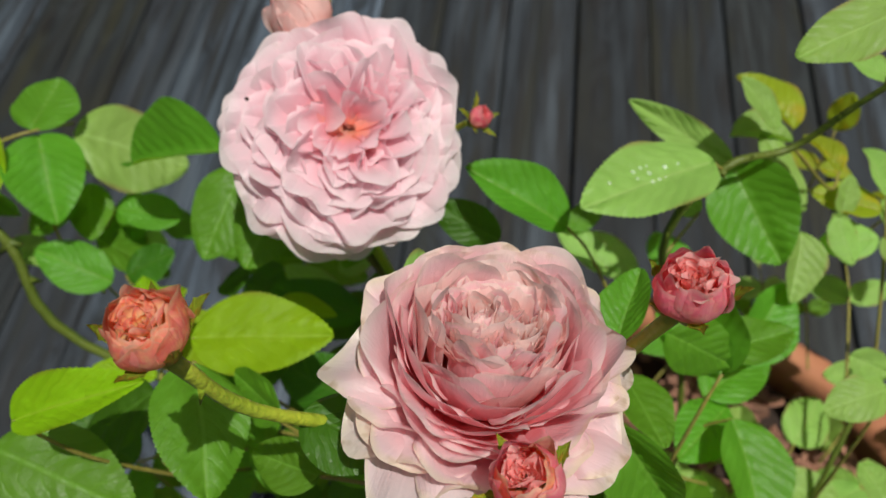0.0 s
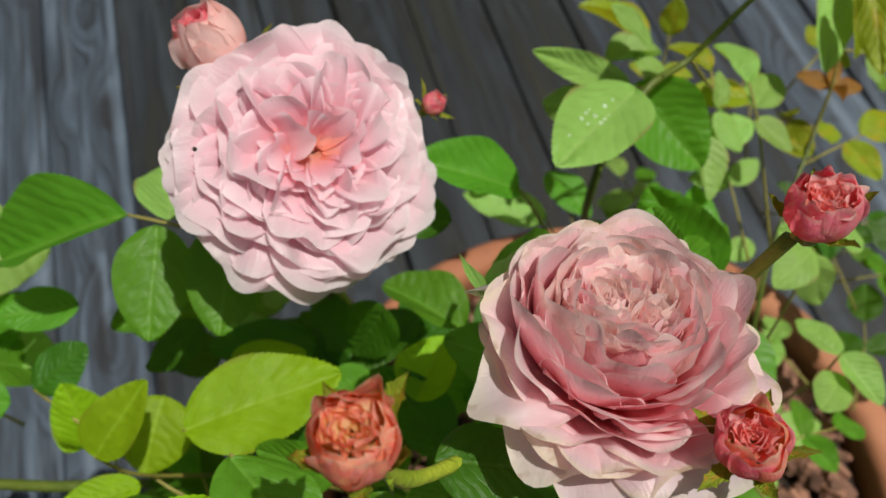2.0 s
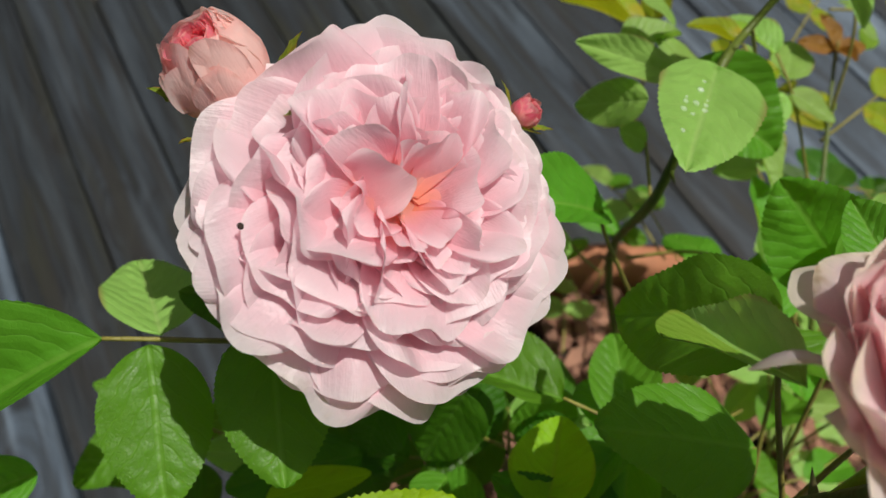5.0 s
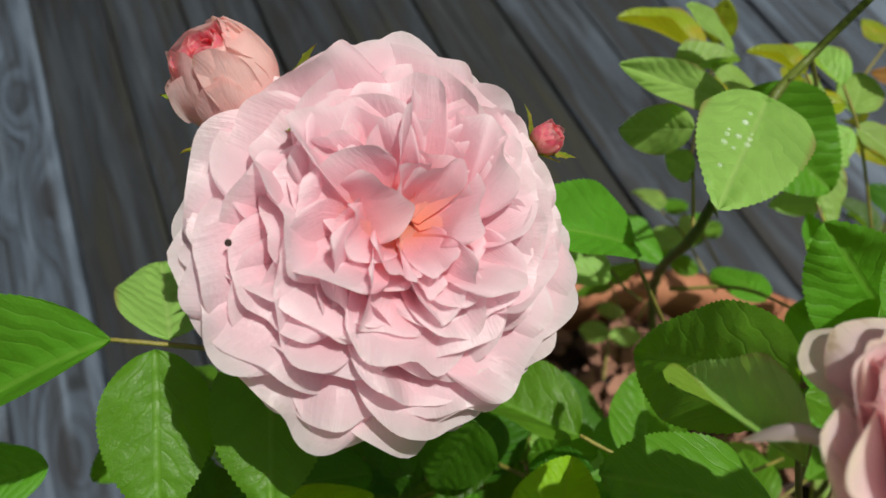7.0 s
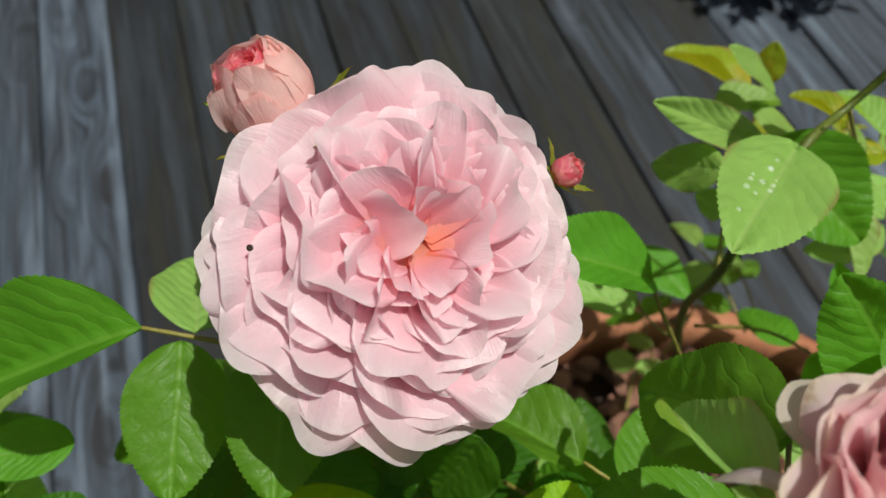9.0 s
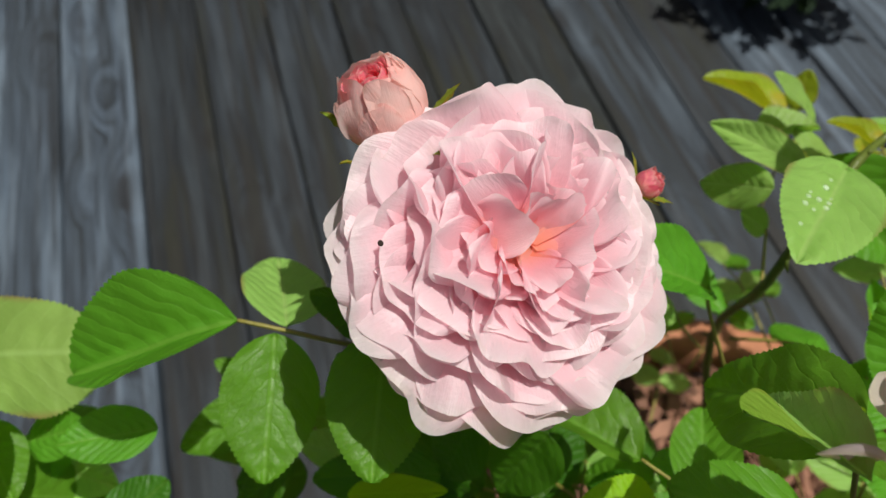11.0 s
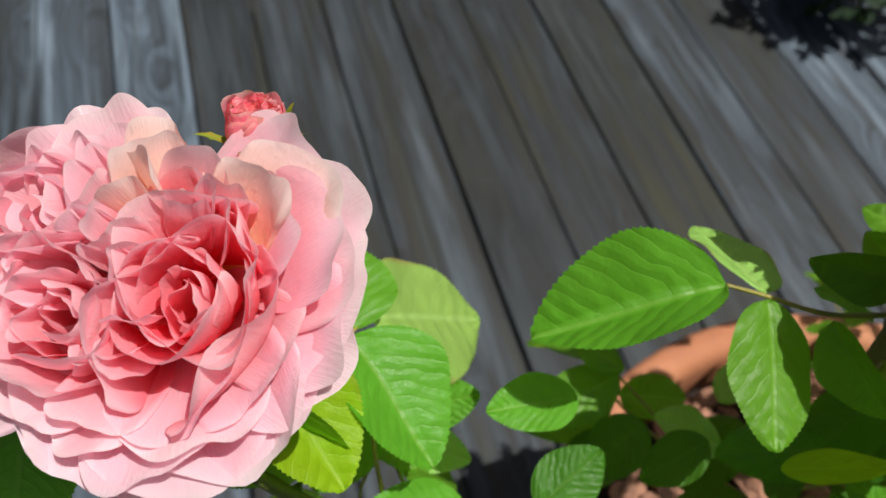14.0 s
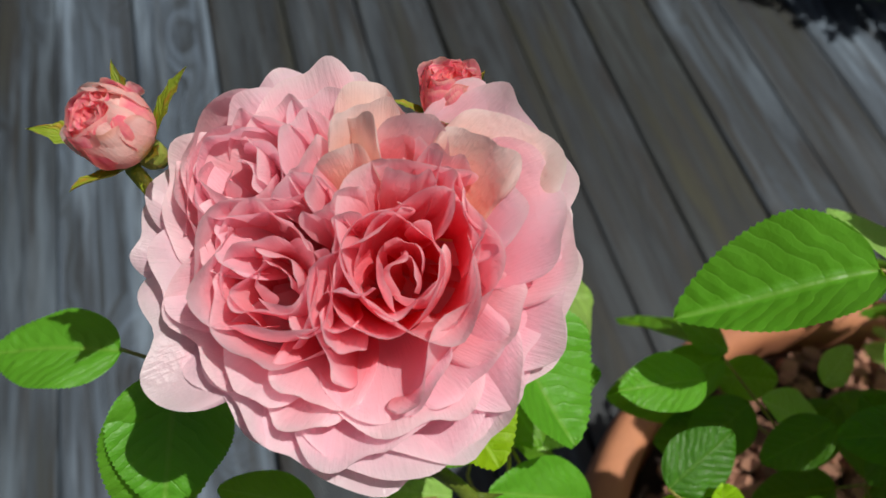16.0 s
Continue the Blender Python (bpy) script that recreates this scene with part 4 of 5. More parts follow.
build_bud((-0.3110, 0.2660, 0.9230), (0.05, 0.25, 0.95), 0.0080, [BUD_CORAL], "small coral bud behind the warm pink rose", 8, 0.70, sepal_len=1.5, crinkle=0.07)
build_bud((-0.0435, 0.202, 0.898), (0.70, -0.15, 0.70), 0.0048, [BUD_CORAL], "tiny pink bud at the edge of the pale rose", 9, 0.5, sepal_out=0.6, sepal_len=1.8)


def cane(points, r0, r1, mat=STEM, thorns=3, seed=0, name="cane"):
    return child(name, tube(points, r0, r1, mat, name, thorns, seed=seed), BUSH)


SOIL_Z = RIM_Z - 0.04
cane([(0.02, 0.12, SOIL_Z), (-0.03, 0.16, 0.58), (-0.10, 0.195, 0.76), (-0.1265, 0.1985, 0.868)], 0.0045, 0.0028, WOODY, 8, 1)
cane([(-0.1265, 0.1985, 0.868), (-0.128, 0.205, 0.892), (-0.1215, 0.216, 0.912), (-0.117, 0.222, 0.918)], 0.0022, 0.0022, STEM, 2, 2, "flower_stem")
cane([(-0.10, 0.195, 0.76), (-0.108, 0.197, 0.835), (-0.106, 0.195, 0.858), (-0.095, 0.192, 0.878)], 0.0026, 0.0026, STEM, 3, 3, "flower_stem")
cane([(-0.095, 0.192, 0.868), (-0.07, 0.202, 0.880), (-0.050, 0.2035, 0.893)], 0.0012, 0.0012, STEM, 0, 4, "flower_stem")
cane([(0.05, 0.09, SOIL_Z), (0.03, 0.08, 0.62), (-0.015, 0.085, 0.80), (-0.030, 0.077, 0.905)], 0.0048, 0.0030, WOODY, 8, 5)
cane([(-0.026, 0.082, 0.86), (-0.060, 0.074, 0.900), (-0.084, 0.062, 0.945), (-0.090, 0.0600, 0.980)], 0.0020, 0.0020, STEM, 2, 6, "flower_stem")
cane([(-0.026, 0.082, 0.86), (-0.012, 0.064, 0.900), (-0.011, 0.0455, 0.946)], 0.0018, 0.0018, STEM, 1, 7, "flower_stem")
cane([(-0.026, 0.082, 0.86), (0.004, 0.086, 0.925), (0.0205, 0.0895, 0.955)], 0.0020, 0.0020, STEM, 1, 8, "flower_stem")
cane([(0.08, 0.14, SOIL_Z), (0.062, 0.24, 0.63), (0.035, 0.21, 0.79), (0.056, 0.220, 0.842), (0.088, 0.236, 0.838), (0.113, 0.233, 0.879), (0.17, 0.23, 0.95)], 0.0028, 0.0011, STEM_DARK, 9, 9)
cane([(0.10, 0.09, SOIL_Z), (0.13, 0.13, 0.60), (0.16, 0.19, 0.68), (0.232, 0.273, 0.716)], 0.0024, 0.0010, STEM_DARK, 6, 10)
cane([(-0.03, 0.13, SOIL_Z), (-0.16, 0.155, 0.60), (-0.296, 0.165, 0.740), (-0.318, 0.196, 0.802), (-0.341, 0.213, 0.838), (-0.344, 0.232, 0.872)], 0.0036, 0.0022, STEM_DARK, 9, 11)
cane([(-0.341, 0.213, 0.838), (-0.372, 0.245, 0.880), (-0.388, 0.260, 0.924)], 0.0020, 0.0019, STEM, 1, 12, "flower_stem")
cane([(-0.341, 0.213, 0.838), (-0.326, 0.250, 0.876), (-0.312, 0.264, 0.914)], 0.0018, 0.0016, STEM, 1, 13, "flower_stem")

# leaves of the stem under the pale rose
compound_leaf([(-0.1260, 0.1990, 0.8480), (-0.1413, 0.2083, 0.8400), (-0.1630, 0.2170, 0.8480), (-0.1759, 0.2225, 0.8520)], [
    (LEAF_DEEP, 6, (-0.1759, 0.2225, 0.8520), (-0.2405, 0.2300, 0.8363), 0.0370, -6),
    (LEAF_PALE, 0, (-0.1608, 0.2186, 0.8457), (-0.1602, 0.2609, 0.8306), 0.0313, 23),
    (LEAF_DEEP, 4, (-0.1645, 0.2144, 0.8509), (-0.1788, 0.1702, 0.8361), 0.0331, -17),
    (LEAF_DEEP, 1, (-0.1453, 0.2030, 0.8467), (-0.1433, 0.1701, 0.8375), 0.0226, 74)])
compound_leaf([(-0.1265, 0.1985, 0.8680), (-0.1294, 0.1938, 0.8702)], [
    (LEAF_DEEP, 4, (-0.1294, 0.1938, 0.8702), (-0.1442, 0.1525, 0.8600), 0.0322, -13),
    (LEAF_DARK_SHADED, 1, (-0.1259, 0.2035, 0.8638), (-0.1511, 0.2188, 0.8603), 0.0189, -65)])
compound_leaf([(-0.1080, 0.1970, 0.8350), (-0.0886, 0.2103, 0.8223)], [
    (LEAF_DEEP, 0, (-0.0835, 0.2112, 0.8406), (-0.0930, 0.2524, 0.8296), 0.0260, 0),
    (LEAF_DEEP, 1, (-0.0886, 0.2103, 0.8223), (-0.1067, 0.2353, 0.8366), 0.0228, -52),
    (LEAF_DEEP, 0, (-0.1346, 0.2218, 0.8328), (-0.1276, 0.2021, 0.8409), 0.0148, -23),
    (LEAF_DEEP, 1, (-0.0989, 0.1921, 0.8436), (-0.1053, 0.1637, 0.8453), 0.0193, -21)])
compound_leaf([(-0.1150, 0.1900, 0.6600), (-0.1600, 0.2180, 0.7000), (-0.1806, 0.2402, 0.7190), (-0.1839, 0.2510, 0.7350)], [
    (LEAF_DEEP, 0, (-0.1839, 0.2510, 0.7350), (-0.2015, 0.2947, 0.6953), 0.0352, 29),
    (LEAF_DEEP, 2, (-0.1806, 0.2402, 0.7190), (-0.2331, 0.2404, 0.7241), 0.0347, -43),
    (LEAF_DEEP, 0, (-0.1788, 0.2419, 0.7202), (-0.1404, 0.2352, 0.7050), 0.0230, 32),
    (LEAF_DARK_SHADED, 2, (-0.1809, 0.2189, 0.7430), (-0.2123, 0.2064, 0.7325), 0.0270, 2)])
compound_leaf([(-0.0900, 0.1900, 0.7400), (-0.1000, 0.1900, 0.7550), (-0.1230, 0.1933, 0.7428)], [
    (LEAF_DARK_SHADED, 2, (-0.0686, 0.1791, 0.7680), (-0.1018, 0.1596, 0.7761), 0.0260, 20),
    (LEAF_DARK_SHADED, 4, (-0.1278, 0.2141, 0.7190), (-0.1640, 0.1943, 0.7059), 0.0291, -4),
    (LEAF_DARK_SHADED, 0, (-0.1230, 0.1933, 0.7428), (-0.1211, 0.1740, 0.7065), 0.0277, 10)])
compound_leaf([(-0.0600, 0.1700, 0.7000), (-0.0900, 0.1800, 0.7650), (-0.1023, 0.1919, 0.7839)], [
    (LEAF_DARK_SHADED, 2, (-0.1023, 0.1919, 0.7839), (-0.1237, 0.1819, 0.7455), 0.0296, -6),
    (LEAF_DARK_SHADED, 4, (-0.0821, 0.1666, 0.8130), (-0.1034, 0.1619, 0.7779), 0.0288, -29),
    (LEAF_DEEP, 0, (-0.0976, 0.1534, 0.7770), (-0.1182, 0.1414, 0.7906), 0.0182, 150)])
# leaves of the stem under the warm pink rose
compound_leaf([(-0.3350, 0.2190, 0.8450), (-0.3160, 0.2340, 0.8430), (-0.3000, 0.2430, 0.8420), (-0.2877, 0.2607, 0.8287)], [
    (LEAF_PALE, 4, (-0.2893, 0.2581, 0.8243), (-0.2415, 0.2700, 0.7800), 0.0560, 14),
    (LEAF_DEEP, 4, (-0.3014, 0.2461, 0.8404), (-0.2960, 0.2820, 0.8440), 0.0410, 6),
    (LEAF_DEEP, 1, (-0.2994, 0.2460, 0.8359), (-0.2800, 0.2010, 0.8190), 0.0420, -20)])
compound_leaf([(-0.3410, 0.2130, 0.8380), (-0.3299, 0.2253, 0.8622)], [
    (LEAF_DEEP, 1, (-0.3299, 0.2253, 0.8622), (-0.3219, 0.2114, 0.8007), 0.0405, 33),
    (LEAF_DEEP, 0, (-0.3520, 0.2360, 0.8000), (-0.3830, 0.2470, 0.8050), 0.0220, 18),
    (LEAF_YOUNG, 1, (-0.3263, 0.2367, 0.8493), (-0.3105, 0.1957, 0.8371), 0.0359, -11)])
compound_leaf([(-0.2850, 0.1920, 0.7550), (-0.2920, 0.2250, 0.7550), (-0.2947, 0.2707, 0.7320)], [
    (LEAF_DEEP, 4, (-0.2947, 0.2707, 0.7320), (-0.2722, 0.2759, 0.6930), 0.0289, 0),
    (LEAF_DEEP, 0, (-0.2941, 0.2219, 0.7690), (-0.2655, 0.2251, 0.7232), 0.0320, -4)])
compound_leaf([(-0.3520, 0.2220, 0.8520), (-0.3800, 0.2380, 0.8520), (-0.3980, 0.2450, 0.8500), (-0.4208, 0.2666, 0.8277)], [
    (LEAF_DEEP, 2, (-0.4208, 0.2666, 0.8277), (-0.4637, 0.2788, 0.8284), 0.0305, 2),
    (LEAF_DEEP, 4, (-0.3993, 0.2449, 0.8489), (-0.4188, 0.2079, 0.8147), 0.0372, -35),
    (LEAF_DEEP, 0, (-0.3998, 0.2467, 0.8454), (-0.4108, 0.2110, 0.8283), 0.0368, -19),
    (LEAF_DEEP, 4, (-0.3994, 0.2489, 0.8409), (-0.3913, 0.2237, 0.8276), 0.0192, -12)])
# leaves of the tall stem that carries the dew-marked leaf
dew_leaf = compound_leaf([(0.0560, 0.2200, 0.8420), (0.0503, 0.2169, 0.8519)], [
    (LEAF_PALE, 0, (0.0503, 0.2169, 0.8519), (-0.0026, 0.1749, 0.8801), 0.0362, -6)])
compound_leaf([(0.0560, 0.2200, 0.8420), (0.0660, 0.2450, 0.8150), (0.0669, 0.2478, 0.8110)], [
    (LEAF_PALE, 0, (0.0669, 0.2478, 0.8110), (0.0171, 0.2541, 0.8499), 0.0171, -42),
    (LEAF_PALE, 4, (0.0394, 0.2338, 0.8239), (0.0244, 0.2606, 0.8026), 0.0209, -40),
    (LEAF_PALE, 6, (0.0727, 0.2873, 0.7841), (0.1040, 0.2827, 0.7881), 0.0210, -18),
    (LEAF_YELLOW, 3, (0.1160, 0.3179, 0.7545), (0.0862, 0.3564, 0.7606), 0.0322, 29)])
compound_leaf([(0.0880, 0.2360, 0.8380), (0.1150, 0.2450, 0.7950), (0.1235, 0.2608, 0.7885)], [
    (LEAF_YELLOW, 3, (0.1235, 0.2608, 0.7885), (0.1094, 0.2850, 0.7883), 0.0185, 24),
    (LEAF_PALE, 0, (0.1277, 0.2469, 0.7684), (0.1323, 0.2641, 0.7814), 0.0145, 30),
    (LEAF_PALE, 4, (0.1252, 0.2472, 0.7681), (0.1338, 0.2244, 0.7571), 0.0176, -7),
    (LEAF_PALE, 1, (0.1043, 0.2303, 0.7781), (0.1002, 0.1962, 0.7660), 0.0240, -29)])
compound_leaf([(0.0360, 0.2120, 0.7800), (0.0553, 0.2413, 0.7775)], [
    (LEAF_PALE, 0, (0.0553, 0.2413, 0.7775), (0.0409, 0.2449, 0.7929), 0.0141, -42),
    (LEAF_DEEP, 2, (0.0408, 0.2784, 0.7024), (0.0576, 0.2411, 0.7021), 0.0270, -13)])
compound_leaf([(0.0500, 0.2250, 0.7000), (0.0750, 0.2050, 0.7150), (0.0733, 0.1691, 0.7519)], [
    (LEAF_DEEP, 1, (0.0733, 0.1691, 0.7519), (0.1007, 0.2083, 0.7627), 0.0323, 37),
    (LEAF_DEEP, 0, (0.0600, 0.1607, 0.7793), (0.0958, 0.1775, 0.7762), 0.0262, -8),
    (LEAF_DEEP, 2, (0.0940, 0.2015, 0.6942), (0.0904, 0.2377, 0.6788), 0.0263, 9)])
# leaves of the low stem with yellowing growth
compound_leaf([(0.1600, 0.1900, 0.6800), (0.1520, 0.2350, 0.7500), (0.1510, 0.2591, 0.7697)], [
    (LEAF_YELLOW, 0, (0.1492, 0.2533, 0.7644), (0.1149, 0.2634, 0.7696), 0.0239, 6),
    (LEAF_PALE, 3, (0.1510, 0.2591, 0.7697), (0.1476, 0.2945, 0.7662), 0.0236, 19),
    (LEAF_PALE, 0, (0.1502, 0.2469, 0.7622), (0.1776, 0.2692, 0.7574), 0.0236, 3),
    (LEAF_PALE, 4, (0.1483, 0.2417, 0.7573), (0.1169, 0.2354, 0.7575), 0.0211, -5),
    (LEAF_PALE, 0, (0.1507, 0.2425, 0.7573), (0.1646, 0.2193, 0.7507), 0.0184, -6)])
compound_leaf([(0.1400, 0.1600, 0.6300), (0.1650, 0.1900, 0.6600), (0.1795, 0.1811, 0.6796)], [
    (LEAF_PALE, 0, (0.1686, 0.2109, 0.6493), (0.1424, 0.2076, 0.6541), 0.0177, -15),
    (LEAF_PALE, 2, (0.1795, 0.1811, 0.6796), (0.1974, 0.1565, 0.6382), 0.0285, 36)])
compound_leaf([(0.1300, 0.1300, 0.6000), (0.1350, 0.1450, 0.7200), (0.1367, 0.1534, 0.7650)], [
    (LEAF_PALE, 0, (0.1187, 0.1651, 0.7743), (0.1399, 0.1603, 0.7651), 0.0156, 30),
    (LEAF_PALE, 2, (0.1367, 0.1534, 0.7650), (0.1073, 0.1397, 0.7713), 0.0218, -10),
    (LEAF_PALE, 4, (0.1635, 0.1512, 0.7634), (0.1403, 0.1555, 0.7801), 0.0191, 2)])
compound_leaf([(0.1200, 0.1100, 0.5600), (0.1400, 0.1050, 0.6800), (0.1460, 0.1083, 0.7195)], [
    (LEAF_PALE, 0, (0.1460, 0.1083, 0.7195), (0.1365, 0.1357, 0.7151), 0.0194, 14),
    (LEAF_PALE, 1, (0.1468, 0.1091, 0.7164), (0.1574, 0.0783, 0.7133), 0.0216, -7),
    (LEAF_PALE, 4, (0.1456, 0.0995, 0.7113), (0.1200, 0.0833, 0.7250), 0.0221, -4)])
# leaves round the cupped rose
compound_leaf([(-0.1500, 0.1300, 0.7400), (-0.1650, 0.1280, 0.8000), (-0.1653, 0.1251, 0.8470)], [
    (LEAF_YOUNG, 0, (-0.1653, 0.1251, 0.8470), (-0.1045, 0.1305, 0.8464), 0.0365, 7)])
compound_leaf([(-0.1700, 0.0800, 0.7900), (-0.1820, 0.0680, 0.8600), (-0.1900, 0.0683, 0.8989)], [
    (LEAF_YOUNG, 1, (-0.1900, 0.0683, 0.8989), (-0.1427, 0.0811, 0.9106), 0.0200, 12),
    (LEAF_DEEP, 4, (-0.2238, 0.0681, 0.8632), (-0.1672, 0.0526, 0.8471), 0.0397, 7),
    (LEAF_DARK_SHADED, 2, (-0.1791, 0.1035, 0.8395), (-0.2188, 0.0790, 0.8238), 0.0326, 1)])
compound_leaf([(-0.1900, 0.1400, 0.7300), (-0.2050, 0.1320, 0.7900), (-0.2080, 0.1326, 0.8253)], [
    (LEAF_YOUNG, 1, (-0.2080, 0.1326, 0.8253), (-0.1803, 0.1507, 0.8422), 0.0223, 21),
    (LEAF_YOUNG, 2, (-0.1916, 0.1665, 0.7857), (-0.2078, 0.1352, 0.7792), 0.0367, -14),
    (LEAF_YOUNG, 2, (-0.2328, 0.1592, 0.7639), (-0.2306, 0.1761, 0.7999), 0.0262, 22),
    (LEAF_DARK_SHADED, 4, (-0.1775, 0.1917, 0.7883), (-0.2039, 0.1890, 0.7731), 0.0203, 4)])
compound_leaf([(-0.1200, 0.1000, 0.7900), (-0.1400, 0.1020, 0.8500), (-0.1404, 0.0992, 0.8837)], [
    (LEAF_DEEP, 2, (-0.1404, 0.0992, 0.8837), (-0.1172, 0.0533, 0.8885), 0.0342, -36),
    (LEAF_DEEP, 0, (-0.1125, 0.0900, 0.8580), (-0.1404, 0.1076, 0.8530), 0.0220, -47)])
compound_leaf([(-0.0700, 0.0800, 0.8000), (-0.0820, 0.0700, 0.8500), (-0.0880, 0.0651, 0.8721)], [
    (LEAF_DEEP, 0, (-0.0880, 0.0651, 0.8721), (-0.1164, 0.0723, 0.8699), 0.0195, -21),
    (LEAF_DARK_SHADED, 4, (-0.0786, 0.0694, 0.9250), (-0.0512, 0.0601, 0.9198), 0.0252, -13)])
compound_leaf([(-0.0200, 0.0840, 0.8000), (0.0040, 0.0900, 0.8500), (0.0089, 0.0868, 0.8819)], [
    (LEAF_DEEP, 3, (0.0089, 0.0868, 0.8819), (0.0293, 0.0685, 0.8546), 0.0256, 41),
    (LEAF_DEEP, 1, (0.0095, 0.1109, 0.8914), (0.0163, 0.1384, 0.8953), 0.0179, -19),
    (LEAF_DEEP, 0, (0.0144, 0.1307, 0.8197), (0.0304, 0.0982, 0.8307), 0.0251, -24)])
compound_leaf([(0.0300, 0.1000, 0.7400), (0.0450, 0.1200, 0.8000), (0.0541, 0.1334, 0.8192)], [
    (LEAF_DEEP, 0, (0.0541, 0.1334, 0.8192), (0.0340, 0.1650, 0.8557), 0.0381, -54),
    (LEAF_DEEP, 4, (0.0297, 0.1349, 0.8513), (0.0582, 0.1336, 0.8257), 0.0255, 45)])
compound_leaf([(0.0300, 0.1000, 0.7000), (0.0500, 0.1300, 0.7500), (0.0660, 0.1327, 0.7698)], [
    (LEAF_DEEP, 5, (0.0660, 0.1327, 0.7698), (0.0803, 0.0801, 0.7680), 0.0355, -26),
    (LEAF_DEEP, 0, (0.0556, 0.1490, 0.7544), (0.0888, 0.1771, 0.7497), 0.0289, 0),
    (LEAF_DEEP, 2, (0.0679, 0.1471, 0.7479), (0.0443, 0.1157, 0.7692), 0.0298, -8)])
compound_leaf([(-0.0200, 0.0840, 0.8200), (-0.0220, 0.1100, 0.8700), (-0.0288, 0.1180, 0.9053)], [
    (LEAF_DEEP, 2, (-0.0288, 0.1180, 0.9053), (-0.0408, 0.1608, 0.8497), 0.0340, -30),
    (LEAF_PALE, 3, (-0.0516, 0.1018, 0.9348), (-0.0451, 0.1348, 0.8865), 0.0160, -1)])
compound_leaf([(-0.0200, 0.0840, 0.7800), (-0.0300, 0.1000, 0.8000), (-0.0176, 0.1038, 0.8291)], [
    (LEAF_DEEP, 4, (-0.0176, 0.1038, 0.8291), (-0.0623, 0.1277, 0.8568), 0.0369, 7),
    (LEAF_YOUNG, 1, (-0.0800, 0.1202, 0.8158), (-0.0605, 0.1428, 0.8208), 0.0270, -10),
    (LEAF_DEEP, 0, (-0.0404, 0.1510, 0.7661), (-0.0594, 0.1712, 0.7372), 0.0268, 6)])
compound_leaf([(-0.3000, 0.2000, 0.7600), (-0.3000, 0.2150, 0.8000), (-0.2966, 0.2366, 0.7937)], [
    (LEAF_DEEP, 0, (-0.2966, 0.2366, 0.7937), (-0.3243, 0.2139, 0.7871), 0.0264, -13),
    (LEAF_DEEP, 4, (-0.2972, 0.2483, 0.7887), (-0.2851, 0.2130, 0.7819), 0.0262, -11),
    (LEAF_PALE, 1, (-0.3206, 0.2083, 0.7610), (-0.3493, 0.2170, 0.7726), 0.0196, 0)])
compound_leaf([(-0.3300, 0.2000, 0.8000), (-0.3450, 0.2000, 0.8100), (-0.3693, 0.2074, 0.7986)], [
    (LEAF_DEEP, 2, (-0.3693, 0.2074, 0.7986), (-0.3970, 0.2187, 0.8119), 0.0189, 1)])
# further leaves of the tall stem
compound_leaf([(0.1130, 0.2330, 0.8790), (0.1149, 0.2472, 0.9075)], [
    (LEAF_PALE, 4, (0.1149, 0.2472, 0.9075), (0.0723, 0.2187, 0.9114), 0.0232, -22),
    (LEAF_PALE, 0, (0.1292, 0.2525, 0.8598), (0.1039, 0.2521, 0.8771), 0.0144, -10)])
compound_leaf([(0.0600, 0.2220, 0.8420), (0.0638, 0.2422, 0.8203)], [
    (LEAF_DEEP, 1, (0.0638, 0.2422, 0.8203), (0.0877, 0.1980, 0.7997), 0.0404, 21),
    (LEAF_PALE, 0, (0.0937, 0.2790, 0.8004), (0.0740, 0.2922, 0.8248), 0.0180, 4),
    (LEAF_PALE, 4, (0.0884, 0.2841, 0.7927), (0.1090, 0.2452, 0.7761), 0.0209, -13)])
compound_leaf([(0.2000, 0.2400, 0.7100), (0.2100, 0.2600, 0.7600), (0.2120, 0.2926, 0.7971)], [
    (LEAF_PALE, 0, (0.2120, 0.2926, 0.7971), (0.1813, 0.2403, 0.7898), 0.0230, -14),
    (LEAF_YELLOW, 1, (0.2148, 0.2852, 0.8049), (0.1995, 0.2421, 0.7923), 0.0125, -14),
    (LEAF_YELLOW, 2, (0.2050, 0.2665, 0.8282), (0.1887, 0.2173, 0.8124), 0.0204, 26)])
# leaves behind and under the flowers
compound_leaf([(0.0200, 0.1900, 0.7400), (0.0000, 0.2000, 0.8000), (-0.0107, 0.1951, 0.8318)], [
    (LEAF_DEEP, 1, (-0.0107, 0.1951, 0.8318), (-0.0519, 0.2050, 0.8649), 0.0280, -4),
    (LEAF_DARK_SHADED, 2, (-0.0424, 0.1973, 0.8162), (-0.0722, 0.2022, 0.8379), 0.0210, -36)])
compound_leaf([(0.0500, 0.2400, 0.6600), (0.0300, 0.2350, 0.7000), (0.0290, 0.2473, 0.6997)], [
    (LEAF_PALE, 0, (0.0290, 0.2473, 0.6997), (-0.0122, 0.2650, 0.7197), 0.0262, -5),
    (LEAF_DEEP, 4, (-0.0150, 0.2555, 0.7384), (0.0083, 0.2717, 0.7432), 0.0161, 23),
    (LEAF_PALE, 0, (0.0162, 0.2321, 0.7254), (-0.0200, 0.2594, 0.7364), 0.0207, 1)])
